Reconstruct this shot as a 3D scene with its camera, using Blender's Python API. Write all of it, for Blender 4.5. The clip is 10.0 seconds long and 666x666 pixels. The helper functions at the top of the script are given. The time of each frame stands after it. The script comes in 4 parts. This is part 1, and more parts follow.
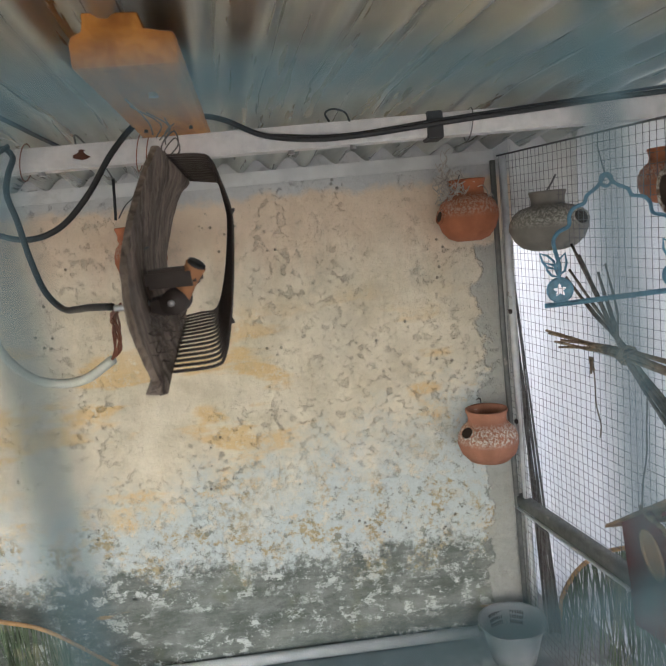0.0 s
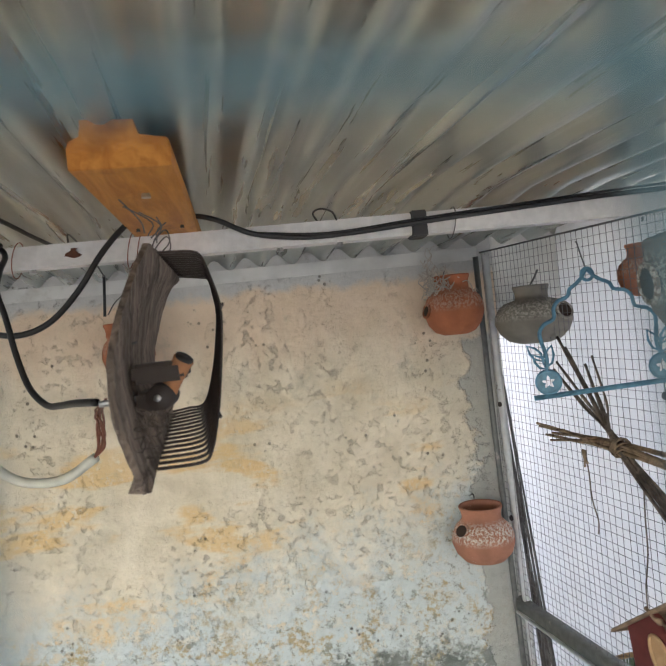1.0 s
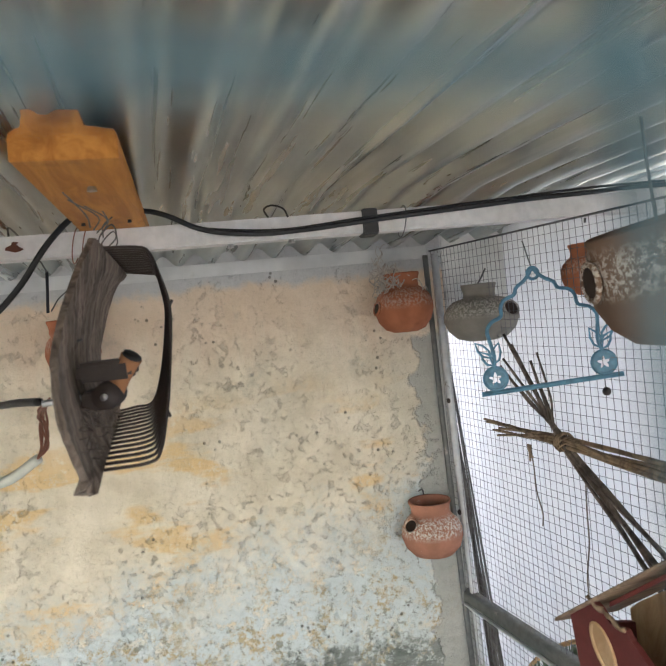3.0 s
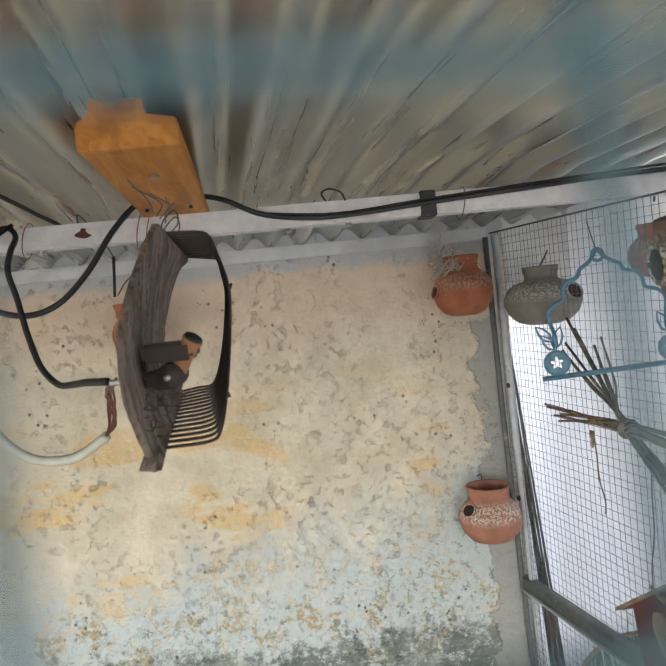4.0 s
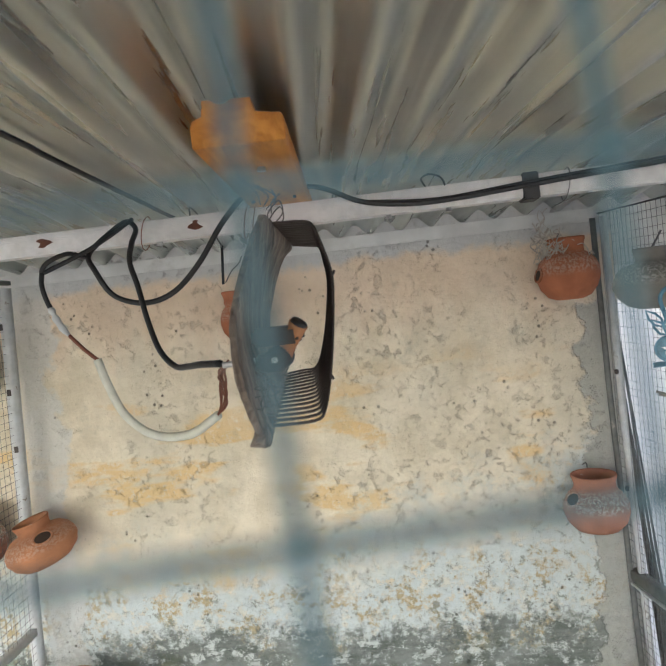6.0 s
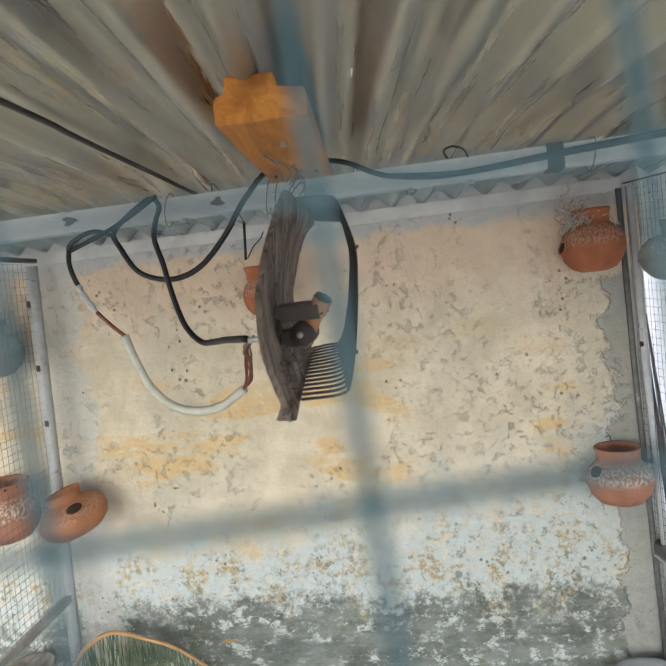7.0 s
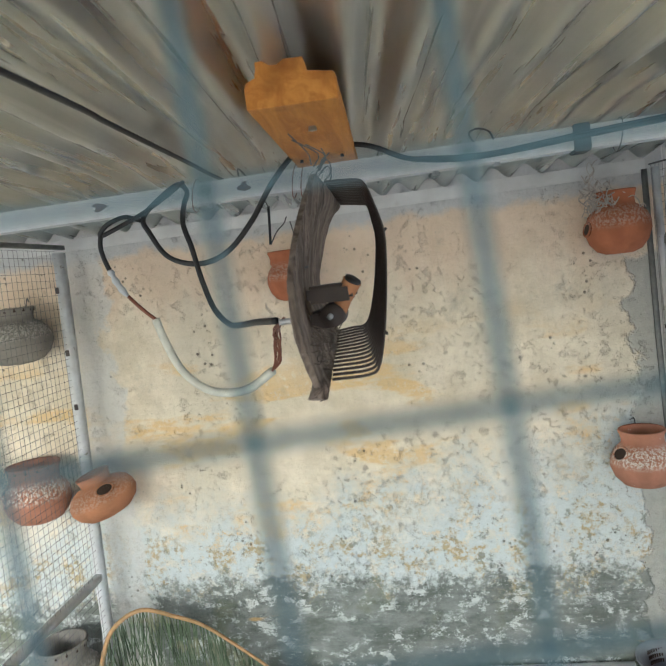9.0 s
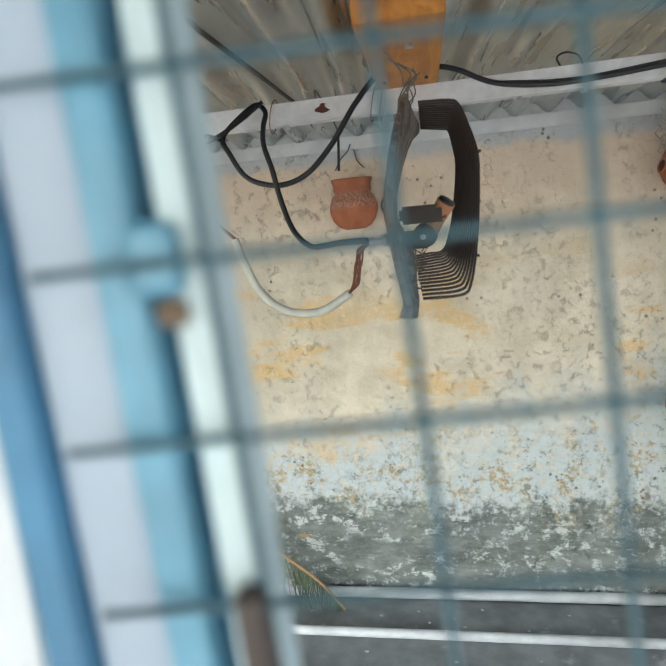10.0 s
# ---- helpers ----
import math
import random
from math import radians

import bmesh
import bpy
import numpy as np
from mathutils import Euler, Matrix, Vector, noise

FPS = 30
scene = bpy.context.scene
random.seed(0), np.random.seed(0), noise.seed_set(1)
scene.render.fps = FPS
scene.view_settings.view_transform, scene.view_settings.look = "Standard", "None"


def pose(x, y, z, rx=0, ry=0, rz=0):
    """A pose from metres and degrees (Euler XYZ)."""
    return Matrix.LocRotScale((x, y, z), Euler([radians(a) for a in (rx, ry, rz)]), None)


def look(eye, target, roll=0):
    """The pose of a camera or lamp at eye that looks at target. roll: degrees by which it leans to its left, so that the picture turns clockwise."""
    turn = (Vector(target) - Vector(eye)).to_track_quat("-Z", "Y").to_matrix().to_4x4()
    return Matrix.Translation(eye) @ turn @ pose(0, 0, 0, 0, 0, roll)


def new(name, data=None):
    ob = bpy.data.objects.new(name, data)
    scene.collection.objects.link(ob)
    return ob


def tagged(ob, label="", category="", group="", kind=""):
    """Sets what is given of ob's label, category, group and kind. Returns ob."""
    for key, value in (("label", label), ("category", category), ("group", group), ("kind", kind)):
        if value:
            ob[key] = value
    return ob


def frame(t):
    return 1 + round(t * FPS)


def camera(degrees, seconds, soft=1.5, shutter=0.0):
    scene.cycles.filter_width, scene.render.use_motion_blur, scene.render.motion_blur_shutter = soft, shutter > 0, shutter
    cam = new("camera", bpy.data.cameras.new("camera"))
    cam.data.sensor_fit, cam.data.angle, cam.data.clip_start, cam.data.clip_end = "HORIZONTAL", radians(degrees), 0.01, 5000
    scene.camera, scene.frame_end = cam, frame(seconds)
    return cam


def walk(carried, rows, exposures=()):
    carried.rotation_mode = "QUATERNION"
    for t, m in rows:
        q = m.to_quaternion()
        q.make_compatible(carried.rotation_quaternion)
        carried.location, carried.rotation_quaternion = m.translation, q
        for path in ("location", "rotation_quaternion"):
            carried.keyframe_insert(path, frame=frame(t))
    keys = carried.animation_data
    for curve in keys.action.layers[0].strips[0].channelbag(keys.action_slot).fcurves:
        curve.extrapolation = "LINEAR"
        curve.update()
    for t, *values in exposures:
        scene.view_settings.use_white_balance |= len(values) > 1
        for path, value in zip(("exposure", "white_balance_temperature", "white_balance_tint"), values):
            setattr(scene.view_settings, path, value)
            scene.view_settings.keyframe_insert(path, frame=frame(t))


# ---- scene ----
cam = camera(54.5, 10.0)
PATH = [
    (0, (0.0002, -1.6002, 1.2037), (0.108, 0.366, 0.907), -5.50),
    (0.5, (-0.0012, -1.5975, 1.2022), (0.133, 0.403, 1.115), -5.78),
    (1, (-0.0004, -1.5950, 1.2014), (0.174, 0.397, 1.191), -5.85),
    (1.5, (-0.0005, -1.5940, 1.2014), (0.219, 0.395, 1.196), -5.59),
    (2, (-0.0006, -1.5931, 1.2019), (0.289, 0.384, 1.172), -5.26),
    (3.3, (-0.0016, -1.5940, 1.2016), (0.322, 0.368, 1.167), -5.77),
    (3.5, (-0.0015, -1.5950, 1.2012), (0.288, 0.371, 1.163), -5.64),
    (4, (0.0007, -1.5980, 1.2006), (0.140, 0.386, 1.135), -5.76),
    (4.5, (0.0010, -1.6030, 1.1991), (0.065, 0.390, 1.125), -5.56),
    (5, (0.0030, -1.6080, 1.2005), (0.021, 0.390, 1.136), -5.39),
    (5.5, (0.0009, -1.6140, 1.2058), (-0.057, 0.383, 1.141), -6.01),
    (6, (-0.0021, -1.6197, 1.2009), (-0.169, 0.379, 1.121), -6.16),
    (7.5, (-0.0067, -1.6271, 1.2030), (-0.249, 0.359, 1.033), -6.78),
    (8, (-0.0085, -1.6255, 1.2018), (-0.236, 0.367, 1.044), -6.69),
    (8.5, (-0.0102, -1.6256, 1.2009), (-0.250, 0.366, 1.054), -6.19),
    (9, (-0.0171, -1.6414, 1.1999), (-0.316, 0.338, 1.011), -7.14),
    (9.5, (-0.0361, -1.6599, 1.1943), (-0.365, 0.296, 0.862), -6.18),
    (9.6, (-0.0455, -1.6635, 1.1933), (-0.386, 0.279, 0.845), -6.26),
    (9.8, (-0.0645, -1.6710, 1.1908), (-0.458, 0.256, 0.822), -6.21),
    (10, (-0.0802, -1.6747, 1.1868), (-0.491, 0.251, 0.823), -5.45),
]
walk(cam, [(t, look(eye, target, roll)) for t, eye, target, roll in PATH], [(0, 2.75, 6350, 8), (2, 3.0, 6350, 8), (5, 2.95, 6300, 7), (7.5, 3.05, 6250, 6), (10, 3.05, 6000, 3)])

cam.data.dof.use_dof = True
cam.data.dof.focus_distance = 1.45
cam.data.dof.aperture_fstop = 11.5

# ---- light ----
SUN_EL, SUN_AZ = radians(46), radians(190)
world = bpy.data.worlds.new("overcast_sky")
scene.world = world
world.use_nodes = True
wn = world.node_tree
sky = wn.nodes.new("ShaderNodeTexSky")
sky.sky_type, sky.sun_disc = "NISHITA", False
sky.sun_elevation, sky.sun_rotation = SUN_EL, SUN_AZ
sky.air_density, sky.dust_density, sky.ozone_density = 1.0, 4.0, 1.0
wn.links.new(sky.outputs[0], wn.nodes["Background"].inputs[0])
wn.nodes["Background"].inputs[1].default_value = 0.15
sun = new("sun", bpy.data.lights.new("sun", "SUN"))
sun.data.energy, sun.data.angle, sun.data.color = 0.5, radians(40), (1.0, 0.97, 0.93)
sun.matrix_basis = look((math.sin(SUN_AZ) * 5, math.cos(SUN_AZ) * 5, 5 * math.tan(SUN_EL)), (0, 0, 0))


# ---- materials ----
class Mat:
    """A small builder of node materials in object coordinates."""

    def __init__(self, name, rough=0.8, metal=0.0, spec=0.5):
        self.m = bpy.data.materials.new(name)
        self.m.use_nodes = True
        self.t = self.m.node_tree
        self.b = self.t.nodes["Principled BSDF"]
        self.b.inputs["Roughness"].default_value = rough
        self.b.inputs["Metallic"].default_value = metal
        self.b.inputs["Specular IOR Level"].default_value = spec
        self.co = self.t.nodes.new("ShaderNodeTexCoord").outputs["Object"]

    def link(self, a, b):
        self.t.links.new(a, b)

    def put(self, socket, v):
        if isinstance(v, (int, float)):
            socket.default_value = v
        elif isinstance(v, tuple):
            socket.default_value = (*v, 1.0) if len(v) == 3 and socket.type == "RGBA" else v
        else:
            self.link(v, socket)

    def noise(self, scale, detail=4.0, rough=0.55, stretch=None, distort=0.0, turn=0.0):
        n = self.t.nodes.new("ShaderNodeTexNoise")
        n.inputs["Scale"].default_value, n.inputs["Detail"].default_value = scale, detail
        n.inputs["Roughness"].default_value, n.inputs["Distortion"].default_value = rough, distort
        if stretch:
            p = self.t.nodes.new("ShaderNodeMapping")
            p.vector_type = "TEXTURE"
            p.inputs["Rotation"].default_value = (0, 0, turn)
            p.inputs["Scale"].default_value = [1 / v for v in stretch]
            self.link(self.co, p.inputs["Vector"])
            self.link(p.outputs[0], n.inputs["Vector"])
        else:
            self.link(self.co, n.inputs["Vector"])
        return n.outputs["Fac"]

    def voronoi(self, scale, feature="F1"):
        n = self.t.nodes.new("ShaderNodeTexVoronoi")
        n.feature = feature
        n.inputs["Scale"].default_value = scale
        self.link(self.co, n.inputs["Vector"])
        return n.outputs["Distance"]

    def ramp(self, v, lo, hi, a=0.0, b=1.0):
        n = self.t.nodes.new("ShaderNodeMapRange")
        n.interpolation_type = "SMOOTHSTEP"
        self.put(n.inputs[0], v)
        for k, x in zip(range(1, 5), (lo, hi, a, b)):
            n.inputs[k].default_value = x
        return n.outputs[0]

    def math(self, op, a, b=0.0):
        n = self.t.nodes.new("ShaderNodeMath")
        n.operation = op
        self.put(n.inputs[0], a)
        self.put(n.inputs[1], b)
        return n.outputs[0]

    def mix(self, f, a, b):
        n = self.t.nodes.new("ShaderNodeMix")
        n.data_type = "RGBA"
        self.put(n.inputs[0], f)
        self.put(n.inputs[6], a)
        self.put(n.inputs[7], b)
        return n.outputs[2]

    def axis(self, k):
        n = self.t.nodes.new("ShaderNodeSeparateXYZ")
        self.link(self.co, n.inputs[0])
        return n.outputs[k]

    def colour(self, c):
        self.put(self.b.inputs["Base Color"], c)
        return self

    def rough(self, v):
        self.put(self.b.inputs["Roughness"], v)
        return self

    def bump(self, h, strength=0.3, dist=0.004):
        n = self.t.nodes.new("ShaderNodeBump")
        n.inputs["Strength"].default_value, n.inputs["Distance"].default_value = strength, dist
        self.link(h, n.inputs["Height"])
        self.link(n.outputs[0], self.b.inputs["Normal"])
        return self


def plain(name, c, rough=0.6, metal=0.0, vary=0.25, scale=40.0, bump=0.15, dirt=None, spots=0.62):
    m = Mat(name, rough, metal)
    dark = tuple(v * (1 - vary) for v in c)
    col = m.mix(m.ramp(m.noise(scale), 0.3, 0.7), dark, c)
    if dirt:
        col = m.mix(m.ramp(m.noise(scale * 0.35, 6, 0.65), spots, spots + 0.1), col, dirt)
    m.colour(col)
    m.bump(m.noise(scale * 3, 5), bump, 0.002)
    return m.m


def wall_material():
    m = Mat("old_plaster", 0.92, spec=0.2)
    x, z = m.axis(0), m.axis(2)
    big, mid, fine = m.noise(2.1, 5, 0.6), m.noise(9, 6, 0.65), m.noise(45, 7, 0.72)
    grit = m.noise(120, 5, 0.7)
    cream = m.mix(m.ramp(mid, 0.35, 0.65), (0.68, 0.60, 0.46), (0.84, 0.755, 0.61))
    cream = m.mix(m.math("MULTIPLY", m.ramp(m.noise(3.4, 5, 0.55, (1.2, 1, 0.2)), 0.46, 0.66), 0.5), cream, (0.60, 0.56, 0.46))
    ochre = m.math("MULTIPLY", m.ramp(m.noise(5.0, 4, 0.55, (0.5, 1, 1.6)), 0.52, 0.58), m.ramp(fine, 0.34, 0.5))
    ochre = m.math("MULTIPLY", ochre, m.ramp(m.math("ADD", z, m.math("MULTIPLY", big, 0.5)), 1.36, 1.15))
    cream = m.mix(m.math("MULTIPLY", ochre, 0.78), cream, (0.74, 0.52, 0.23))
    pink = m.math("MULTIPLY", m.ramp(m.math("ADD", z, m.math("MULTIPLY", m.noise(6, 4, 0.6, (2, 1, 0.3)), 0.3)), 1.22, 1.40), 0.55)
    cream = m.mix(pink, cream, (0.74, 0.55, 0.40))
    # flaking: fine grey pits in drifts
    drift = m.ramp(m.noise(3.1, 4, 0.6), 0.42, 0.58)
    pits = m.math("MULTIPLY", m.ramp(m.noise(34, 8, 0.78), 0.54, 0.62), drift)
    cream = m.mix(m.math("MULTIPLY", pits, 0.24), cream, (0.38, 0.36, 0.28))
    blot = m.math("MULTIPLY", m.ramp(m.noise(8, 6, 0.65), 0.55, 0.68), m.ramp(fine, 0.35, 0.6))
    cream = m.mix(m.math("MULTIPLY", blot, 0.36), cream, (0.40, 0.39, 0.31))
    # lime bloom, ragged and speckled, over the damp zone
    zn = m.math("ADD", z, m.math("ADD", m.math("MULTIPLY", m.math("SUBTRACT", big, 0.5), 0.5), m.math("MULTIPLY", m.math("SUBTRACT", mid, 0.5), 0.36)))
    zn = m.math("ADD", zn, m.math("MULTIPLY", m.math("SUBTRACT", fine, 0.5), 0.16))
    zn = m.math("SUBTRACT", zn, m.math("MULTIPLY", m.ramp(x, -0.1, 0.5), 0.17))
    lime = m.math("MULTIPLY", m.ramp(zn, 0.70, 0.48), m.ramp(m.noise(28, 8, 0.75), 0.36, 0.50))
    lime = m.math("MAXIMUM", lime, m.math("MULTIPLY", m.ramp(zn, 0.56, 0.44), 0.55))
    col = m.mix(lime, cream, m.mix(fine, (0.49, 0.54, 0.535), (0.70, 0.75, 0.745)))
    tan = m.math("MULTIPLY", m.ramp(m.noise(8, 6, 0.7), 0.50, 0.57), m.ramp(zn, 0.60, 0.47))
    tan = m.math("MULTIPLY", tan, m.ramp(m.noise(60, 5, 0.7), 0.42, 0.55))
    col = m.mix(m.math("MULTIPLY", tan, 0.85), col, (0.45, 0.34, 0.16))
    dark = m.math("MULTIPLY", m.ramp(m.noise(30, 8, 0.78), 0.54, 0.60), m.ramp(zn, 0.66, 0.42))
    col = m.mix(m.math("MULTIPLY", dark, 0.75), col, (0.22, 0.235, 0.20))
    # damp grey foot with lime runs
    foot = m.mix(m.ramp(m.noise(9, 8, 0.72, (0.6, 1, 1.4)), 0.35, 0.65), (0.12, 0.135, 0.12), (0.27, 0.29, 0.27))
    foot = m.mix(m.math("MULTIPLY", m.ramp(m.noise(4, 5, 0.6), 0.52, 0.66), 0.7), foot, (0.19, 0.205, 0.125))
    runs = m.math("MULTIPLY", m.ramp(m.noise(24, 9, 0.8, (0.8, 1, 1.2)), 0.51, 0.58), m.ramp(m.noise(5, 4, 0.6, (0.6, 1, 2.2)), 0.38, 0.55))
    foot = m.mix(m.math("MULTIPLY", runs, 0.85), foot, m.mix(fine, (0.55, 0.59, 0.57), (0.78, 0.81, 0.78)))
    zf = m.math("ADD", m.math("ADD", z, m.math("MULTIPLY", m.math("SUBTRACT", big, 0.5), 0.22)), m.math("ADD", m.math("MULTIPLY", m.math("SUBTRACT", mid, 0.5), 0.34), m.math("MULTIPLY", m.math("SUBTRACT", fine, 0.5), 0.3)))
    col = m.mix(m.ramp(zf, 0.41, 0.33), col, foot)
    rusty = m.math("MULTIPLY", m.ramp(m.noise(5, 4, 0.5, (0.5, 1, 3)), 0.66, 0.70), m.ramp(z, 0.6, 0.5))
    col = m.mix(m.math("MULTIPLY", rusty, 0.7), col, (0.50, 0.30, 0.10))
    # bare cement where the plaster broke off beside the corner
    edge = m.math("ADD", x, m.math("MULTIPLY", m.math("SUBTRACT", m.noise(7, 5, 0.6), 0.5), 0.22))
    cem = m.math("MULTIPLY", m.ramp(edge, 0.45, 0.462), m.ramp(m.math("ADD", z, m.math("MULTIPLY", mid, 0.1)), 1.21, 1.19))
    col = m.mix(m.math("MULTIPLY", cem, 0.9), col, m.mix(fine, (0.30, 0.305, 0.28), (0.52, 0.52, 0.48)))
    # whitewash under the roof
    top = m.ramp(m.math("ADD", z, m.math("MULTIPLY", m.math("SUBTRACT", mid, 0.5), 0.1)), 1.295, 1.325)
    col = m.mix(top, col, m.mix(fine, (0.44, 0.44, 0.43), (0.62, 0.62, 0.61)))
    left = m.math("MULTIPLY", m.ramp(m.math("ADD", x, m.math("MULTIPLY", m.math("SUBTRACT", m.noise(7, 5, 0.6), 0.5), 0.25)), -0.865, -0.885), 0.75)
    left = m.math("MULTIPLY", left, m.ramp(x, -1.0, -0.96))
    col = m.mix(left, col, m.mix(fine, (0.55, 0.55, 0.52), (0.72, 0.72, 0.70)))
    specks = m.math("MULTIPLY", m.ramp(m.voronoi(42), 0.19, 0.1), m.ramp(m.noise(6, 3), 0.55, 0.62))
    col = m.mix(m.math("MULTIPLY", specks, 0.7), col, (0.13, 0.12, 0.09))
    col = m.mix(m.math("MULTIPLY", m.ramp(grit, 0.58, 0.7), 0.35), col, (0.28, 0.26, 0.2))
    m.colour(col)
    h = m.math("ADD", m.math("MULTIPLY", fine, 0.6), m.math("ADD", mid, m.math("MULTIPLY", lime, 0.25)))
    h = m.math("SUBTRACT", h, m.math("ADD", m.math("MULTIPLY", pits, 0.6), m.math("ADD", specks, m.math("MULTIPLY", cem, 0.8))))
    m.bump(h, 0.7, 0.007)
    return m.m


def roof_material():
    m = Mat("galvanised_sheet", 0.35, 0.85)
    n = m.noise(3, 5, 0.6, (1.2, 0.35, 1), turn=radians(6))
    streak = m.noise(46, 4, 0.6, (1, 0.03, 1), turn=radians(6))
    col = m.mix(m.ramp(n, 0.35, 0.7), (0.40, 0.42, 0.40), (0.56, 0.585, 0.555))
    col = m.mix(m.math("MULTIPLY", m.ramp(streak, 0.52, 0.72), 0.35), col, (0.70, 0.71, 0.68))
    col = m.mix(m.math("MULTIPLY", m.ramp(m.noise(22, 5, 0.65, (1, 0.06, 1), turn=radians(6)), 0.56, 0.74), 0.35), col, (0.26, 0.255, 0.22))
    m.colour(col)
    m.rough(m.ramp(streak, 0.3, 0.7, 0.24, 0.40))
    m.bump(m.noise(70, 4, 0.6, (1, 0.2, 1), turn=radians(6)), 0.06, 0.001)
    return m.m


def terracotta(name, c, droppings=0.5):
    m = Mat(name, 0.85, spec=0.25)
    col = m.mix(m.ramp(m.noise(14, 5), 0.3, 0.7), tuple(v * 0.68 for v in c), c)
    col = m.mix(m.ramp(m.noise(6, 4), 0.58, 0.75), col, tuple(v * 0.5 for v in c))
    z = m.axis(2)
    shoulder = m.math("MULTIPLY", m.ramp(z, 0.052, 0.072), m.ramp(z, 0.112, 0.09))
    dust = m.math("MULTIPLY", m.ramp(m.noise(170, 5, 0.8), 0.48, 0.54), shoulder)
    spat = m.ramp(m.noise(40, 5, 0.75), 0.66, 0.69)
    white = m.math("MINIMUM", m.math("ADD", dust, m.math("MULTIPLY", spat, 0.8)), 1.0)
    col = m.mix(m.math("MULTIPLY", white, droppings), col, (0.72, 0.68, 0.60))
    m.colour(col)
    m.bump(m.math("ADD", m.noise(70, 5), white), 0.3, 0.002)
    return m.m


def wood_material(name, a, b, grain=(40, 3, 3), rough=0.75, bump=0.5):
    m = Mat(name, rough, spec=0.3)
    g = m.noise(1.6, 8, 0.65, grain, 1.2)
    col = m.mix(m.ramp(g, 0.32, 0.68), a, b)
    col = m.mix(m.ramp(m.noise(9, 4), 0.58, 0.75), col, tuple(v * 0.6 for v in a))
    m.colour(col)
    m.bump(g, bump, 0.004)
    return m.m


def painted_metal(name, paint, rust=(0.16, 0.06, 0.03), amount=0.66, rough=0.45):
    m = Mat(name, rough)
    n = m.noise(17, 7, 0.7)
    col = m.mix(m.ramp(m.noise(50, 4), 0.3, 0.7), tuple(v * 0.85 for v in paint), paint)
    col = m.mix(m.math("MULTIPLY", m.ramp(m.noise(6, 5), 0.5, 0.75), 0.35), col, (0.42, 0.36, 0.28))
    col = m.mix(m.ramp(n, amount, amount + 0.03), col, rust)
    m.colour(col)
    m.bump(n, 0.2, 0.002)
    return m.m


WALL = wall_material()
ROOF = roof_material()
WHITEWASH = plain("whitewash", (0.70, 0.70, 0.68), 0.9, scale=8, dirt=(0.42, 0.40, 0.36), spots=0.58)
LEDGE = plain("patched_whitewash", (0.80, 0.79, 0.76), 0.9, scale=7, vary=0.2, bump=0.4, dirt=(0.42, 0.41, 0.37), spots=0.54)
CURTAIN = plain("white_sheet", (0.72, 0.72, 0.73), 0.7, scale=5, vary=0.12, dirt=(0.52, 0.52, 0.54), spots=0.58)
SHEET = CURTAIN.copy()
SHEET.name = "thin_white_sheet"
nt = SHEET.node_tree
tr, mx = nt.nodes.new("ShaderNodeBsdfTranslucent"), nt.nodes.new("ShaderNodeMixShader")
tr.inputs[0].default_value = (0.60, 0.60, 0.62, 1)
mx.inputs[0].default_value = 0.32
nt.links.new(nt.nodes["Principled BSDF"].outputs[0], mx.inputs[1])
nt.links.new(tr.outputs[0], mx.inputs[2])
nt.links.new(mx.outputs[0], nt.nodes["Material Output"].inputs[0])
CONCRETE = plain("wet_concrete", (0.30, 0.32, 0.33), 0.6, scale=11, vary=0.4, bump=0.4, dirt=(0.5, 0.52, 0.52), spots=0.6)
GROUND = plain("dusty_ground", (0.36, 0.34, 0.30), 0.95, scale=3, vary=0.3)
BEAM = painted_metal("white_painted_steel", (0.78, 0.76, 0.75), amount=0.70)
POST = painted_metal("grey_white_steel", (0.62, 0.64, 0.65), (0.20, 0.17, 0.13), 0.62)
GALV = plain("dull_galvanised", (0.22, 0.23, 0.22), 0.6, 0.4, scale=60, dirt=(0.40, 0.38, 0.34))
WIRE = plain("grey_wire", (0.17, 0.17, 0.17), 0.6, 0.3, scale=80)
# Far darker than the bars' light blue paint: their shade is in this colour.
BLUE_SHADED = plain("shaded_blue_paint", (0.042, 0.10, 0.13), 0.45, scale=60, vary=0.3, dirt=(0.025, 0.062, 0.085), spots=0.6)
BLUE_DEEP = plain("deep_blue", (0.06, 0.20, 0.36), 0.5, scale=30, vary=0.3)
BLUE_PALE = plain("pale_blue", (0.36, 0.43, 0.53), 0.5, scale=14, vary=0.15)
TOY = plain("toy_blue_plastic", (0.10, 0.25, 0.36), 0.45, scale=70, vary=0.3, dirt=(0.3, 0.4, 0.44), spots=0.68)
TIMBER = wood_material("orange_varnished_wood", (0.42, 0.15, 0.025), (0.62, 0.27, 0.055), (26, 4, 26), 0.55, 0.35)
BARK = wood_material("weathered_grey_wood", (0.105, 0.080, 0.064), (0.31, 0.25, 0.205), (30, 30, 3), 0.85, 0.9)
STICK = wood_material("dry_stick", (0.13, 0.09, 0.06), (0.33, 0.24, 0.16), (20, 20, 20), 0.85, 0.6)
STICK_DARK = wood_material("dark_dry_stick", (0.07, 0.055, 0.045), (0.20, 0.16, 0.13), (20, 20, 20), 0.85, 0.6)
DARK_BAND = wood_material("dark_band_grey", (0.06, 0.055, 0.05), (0.17, 0.16, 0.15), (60, 60, 4), 0.85, 0.6)
RIB = plain("dark_brown_wire", (0.055, 0.042, 0.038), 0.45, 0.2, scale=60)
BLACK = plain("black_rubber", (0.022, 0.022, 0.024), 0.5, scale=60)
CLAMP = plain("brown_black_bakelite", (0.045, 0.032, 0.027), 0.55, scale=60)
TUBE = terracotta("clay_tube", (0.50, 0.24, 0.12), 0.1)
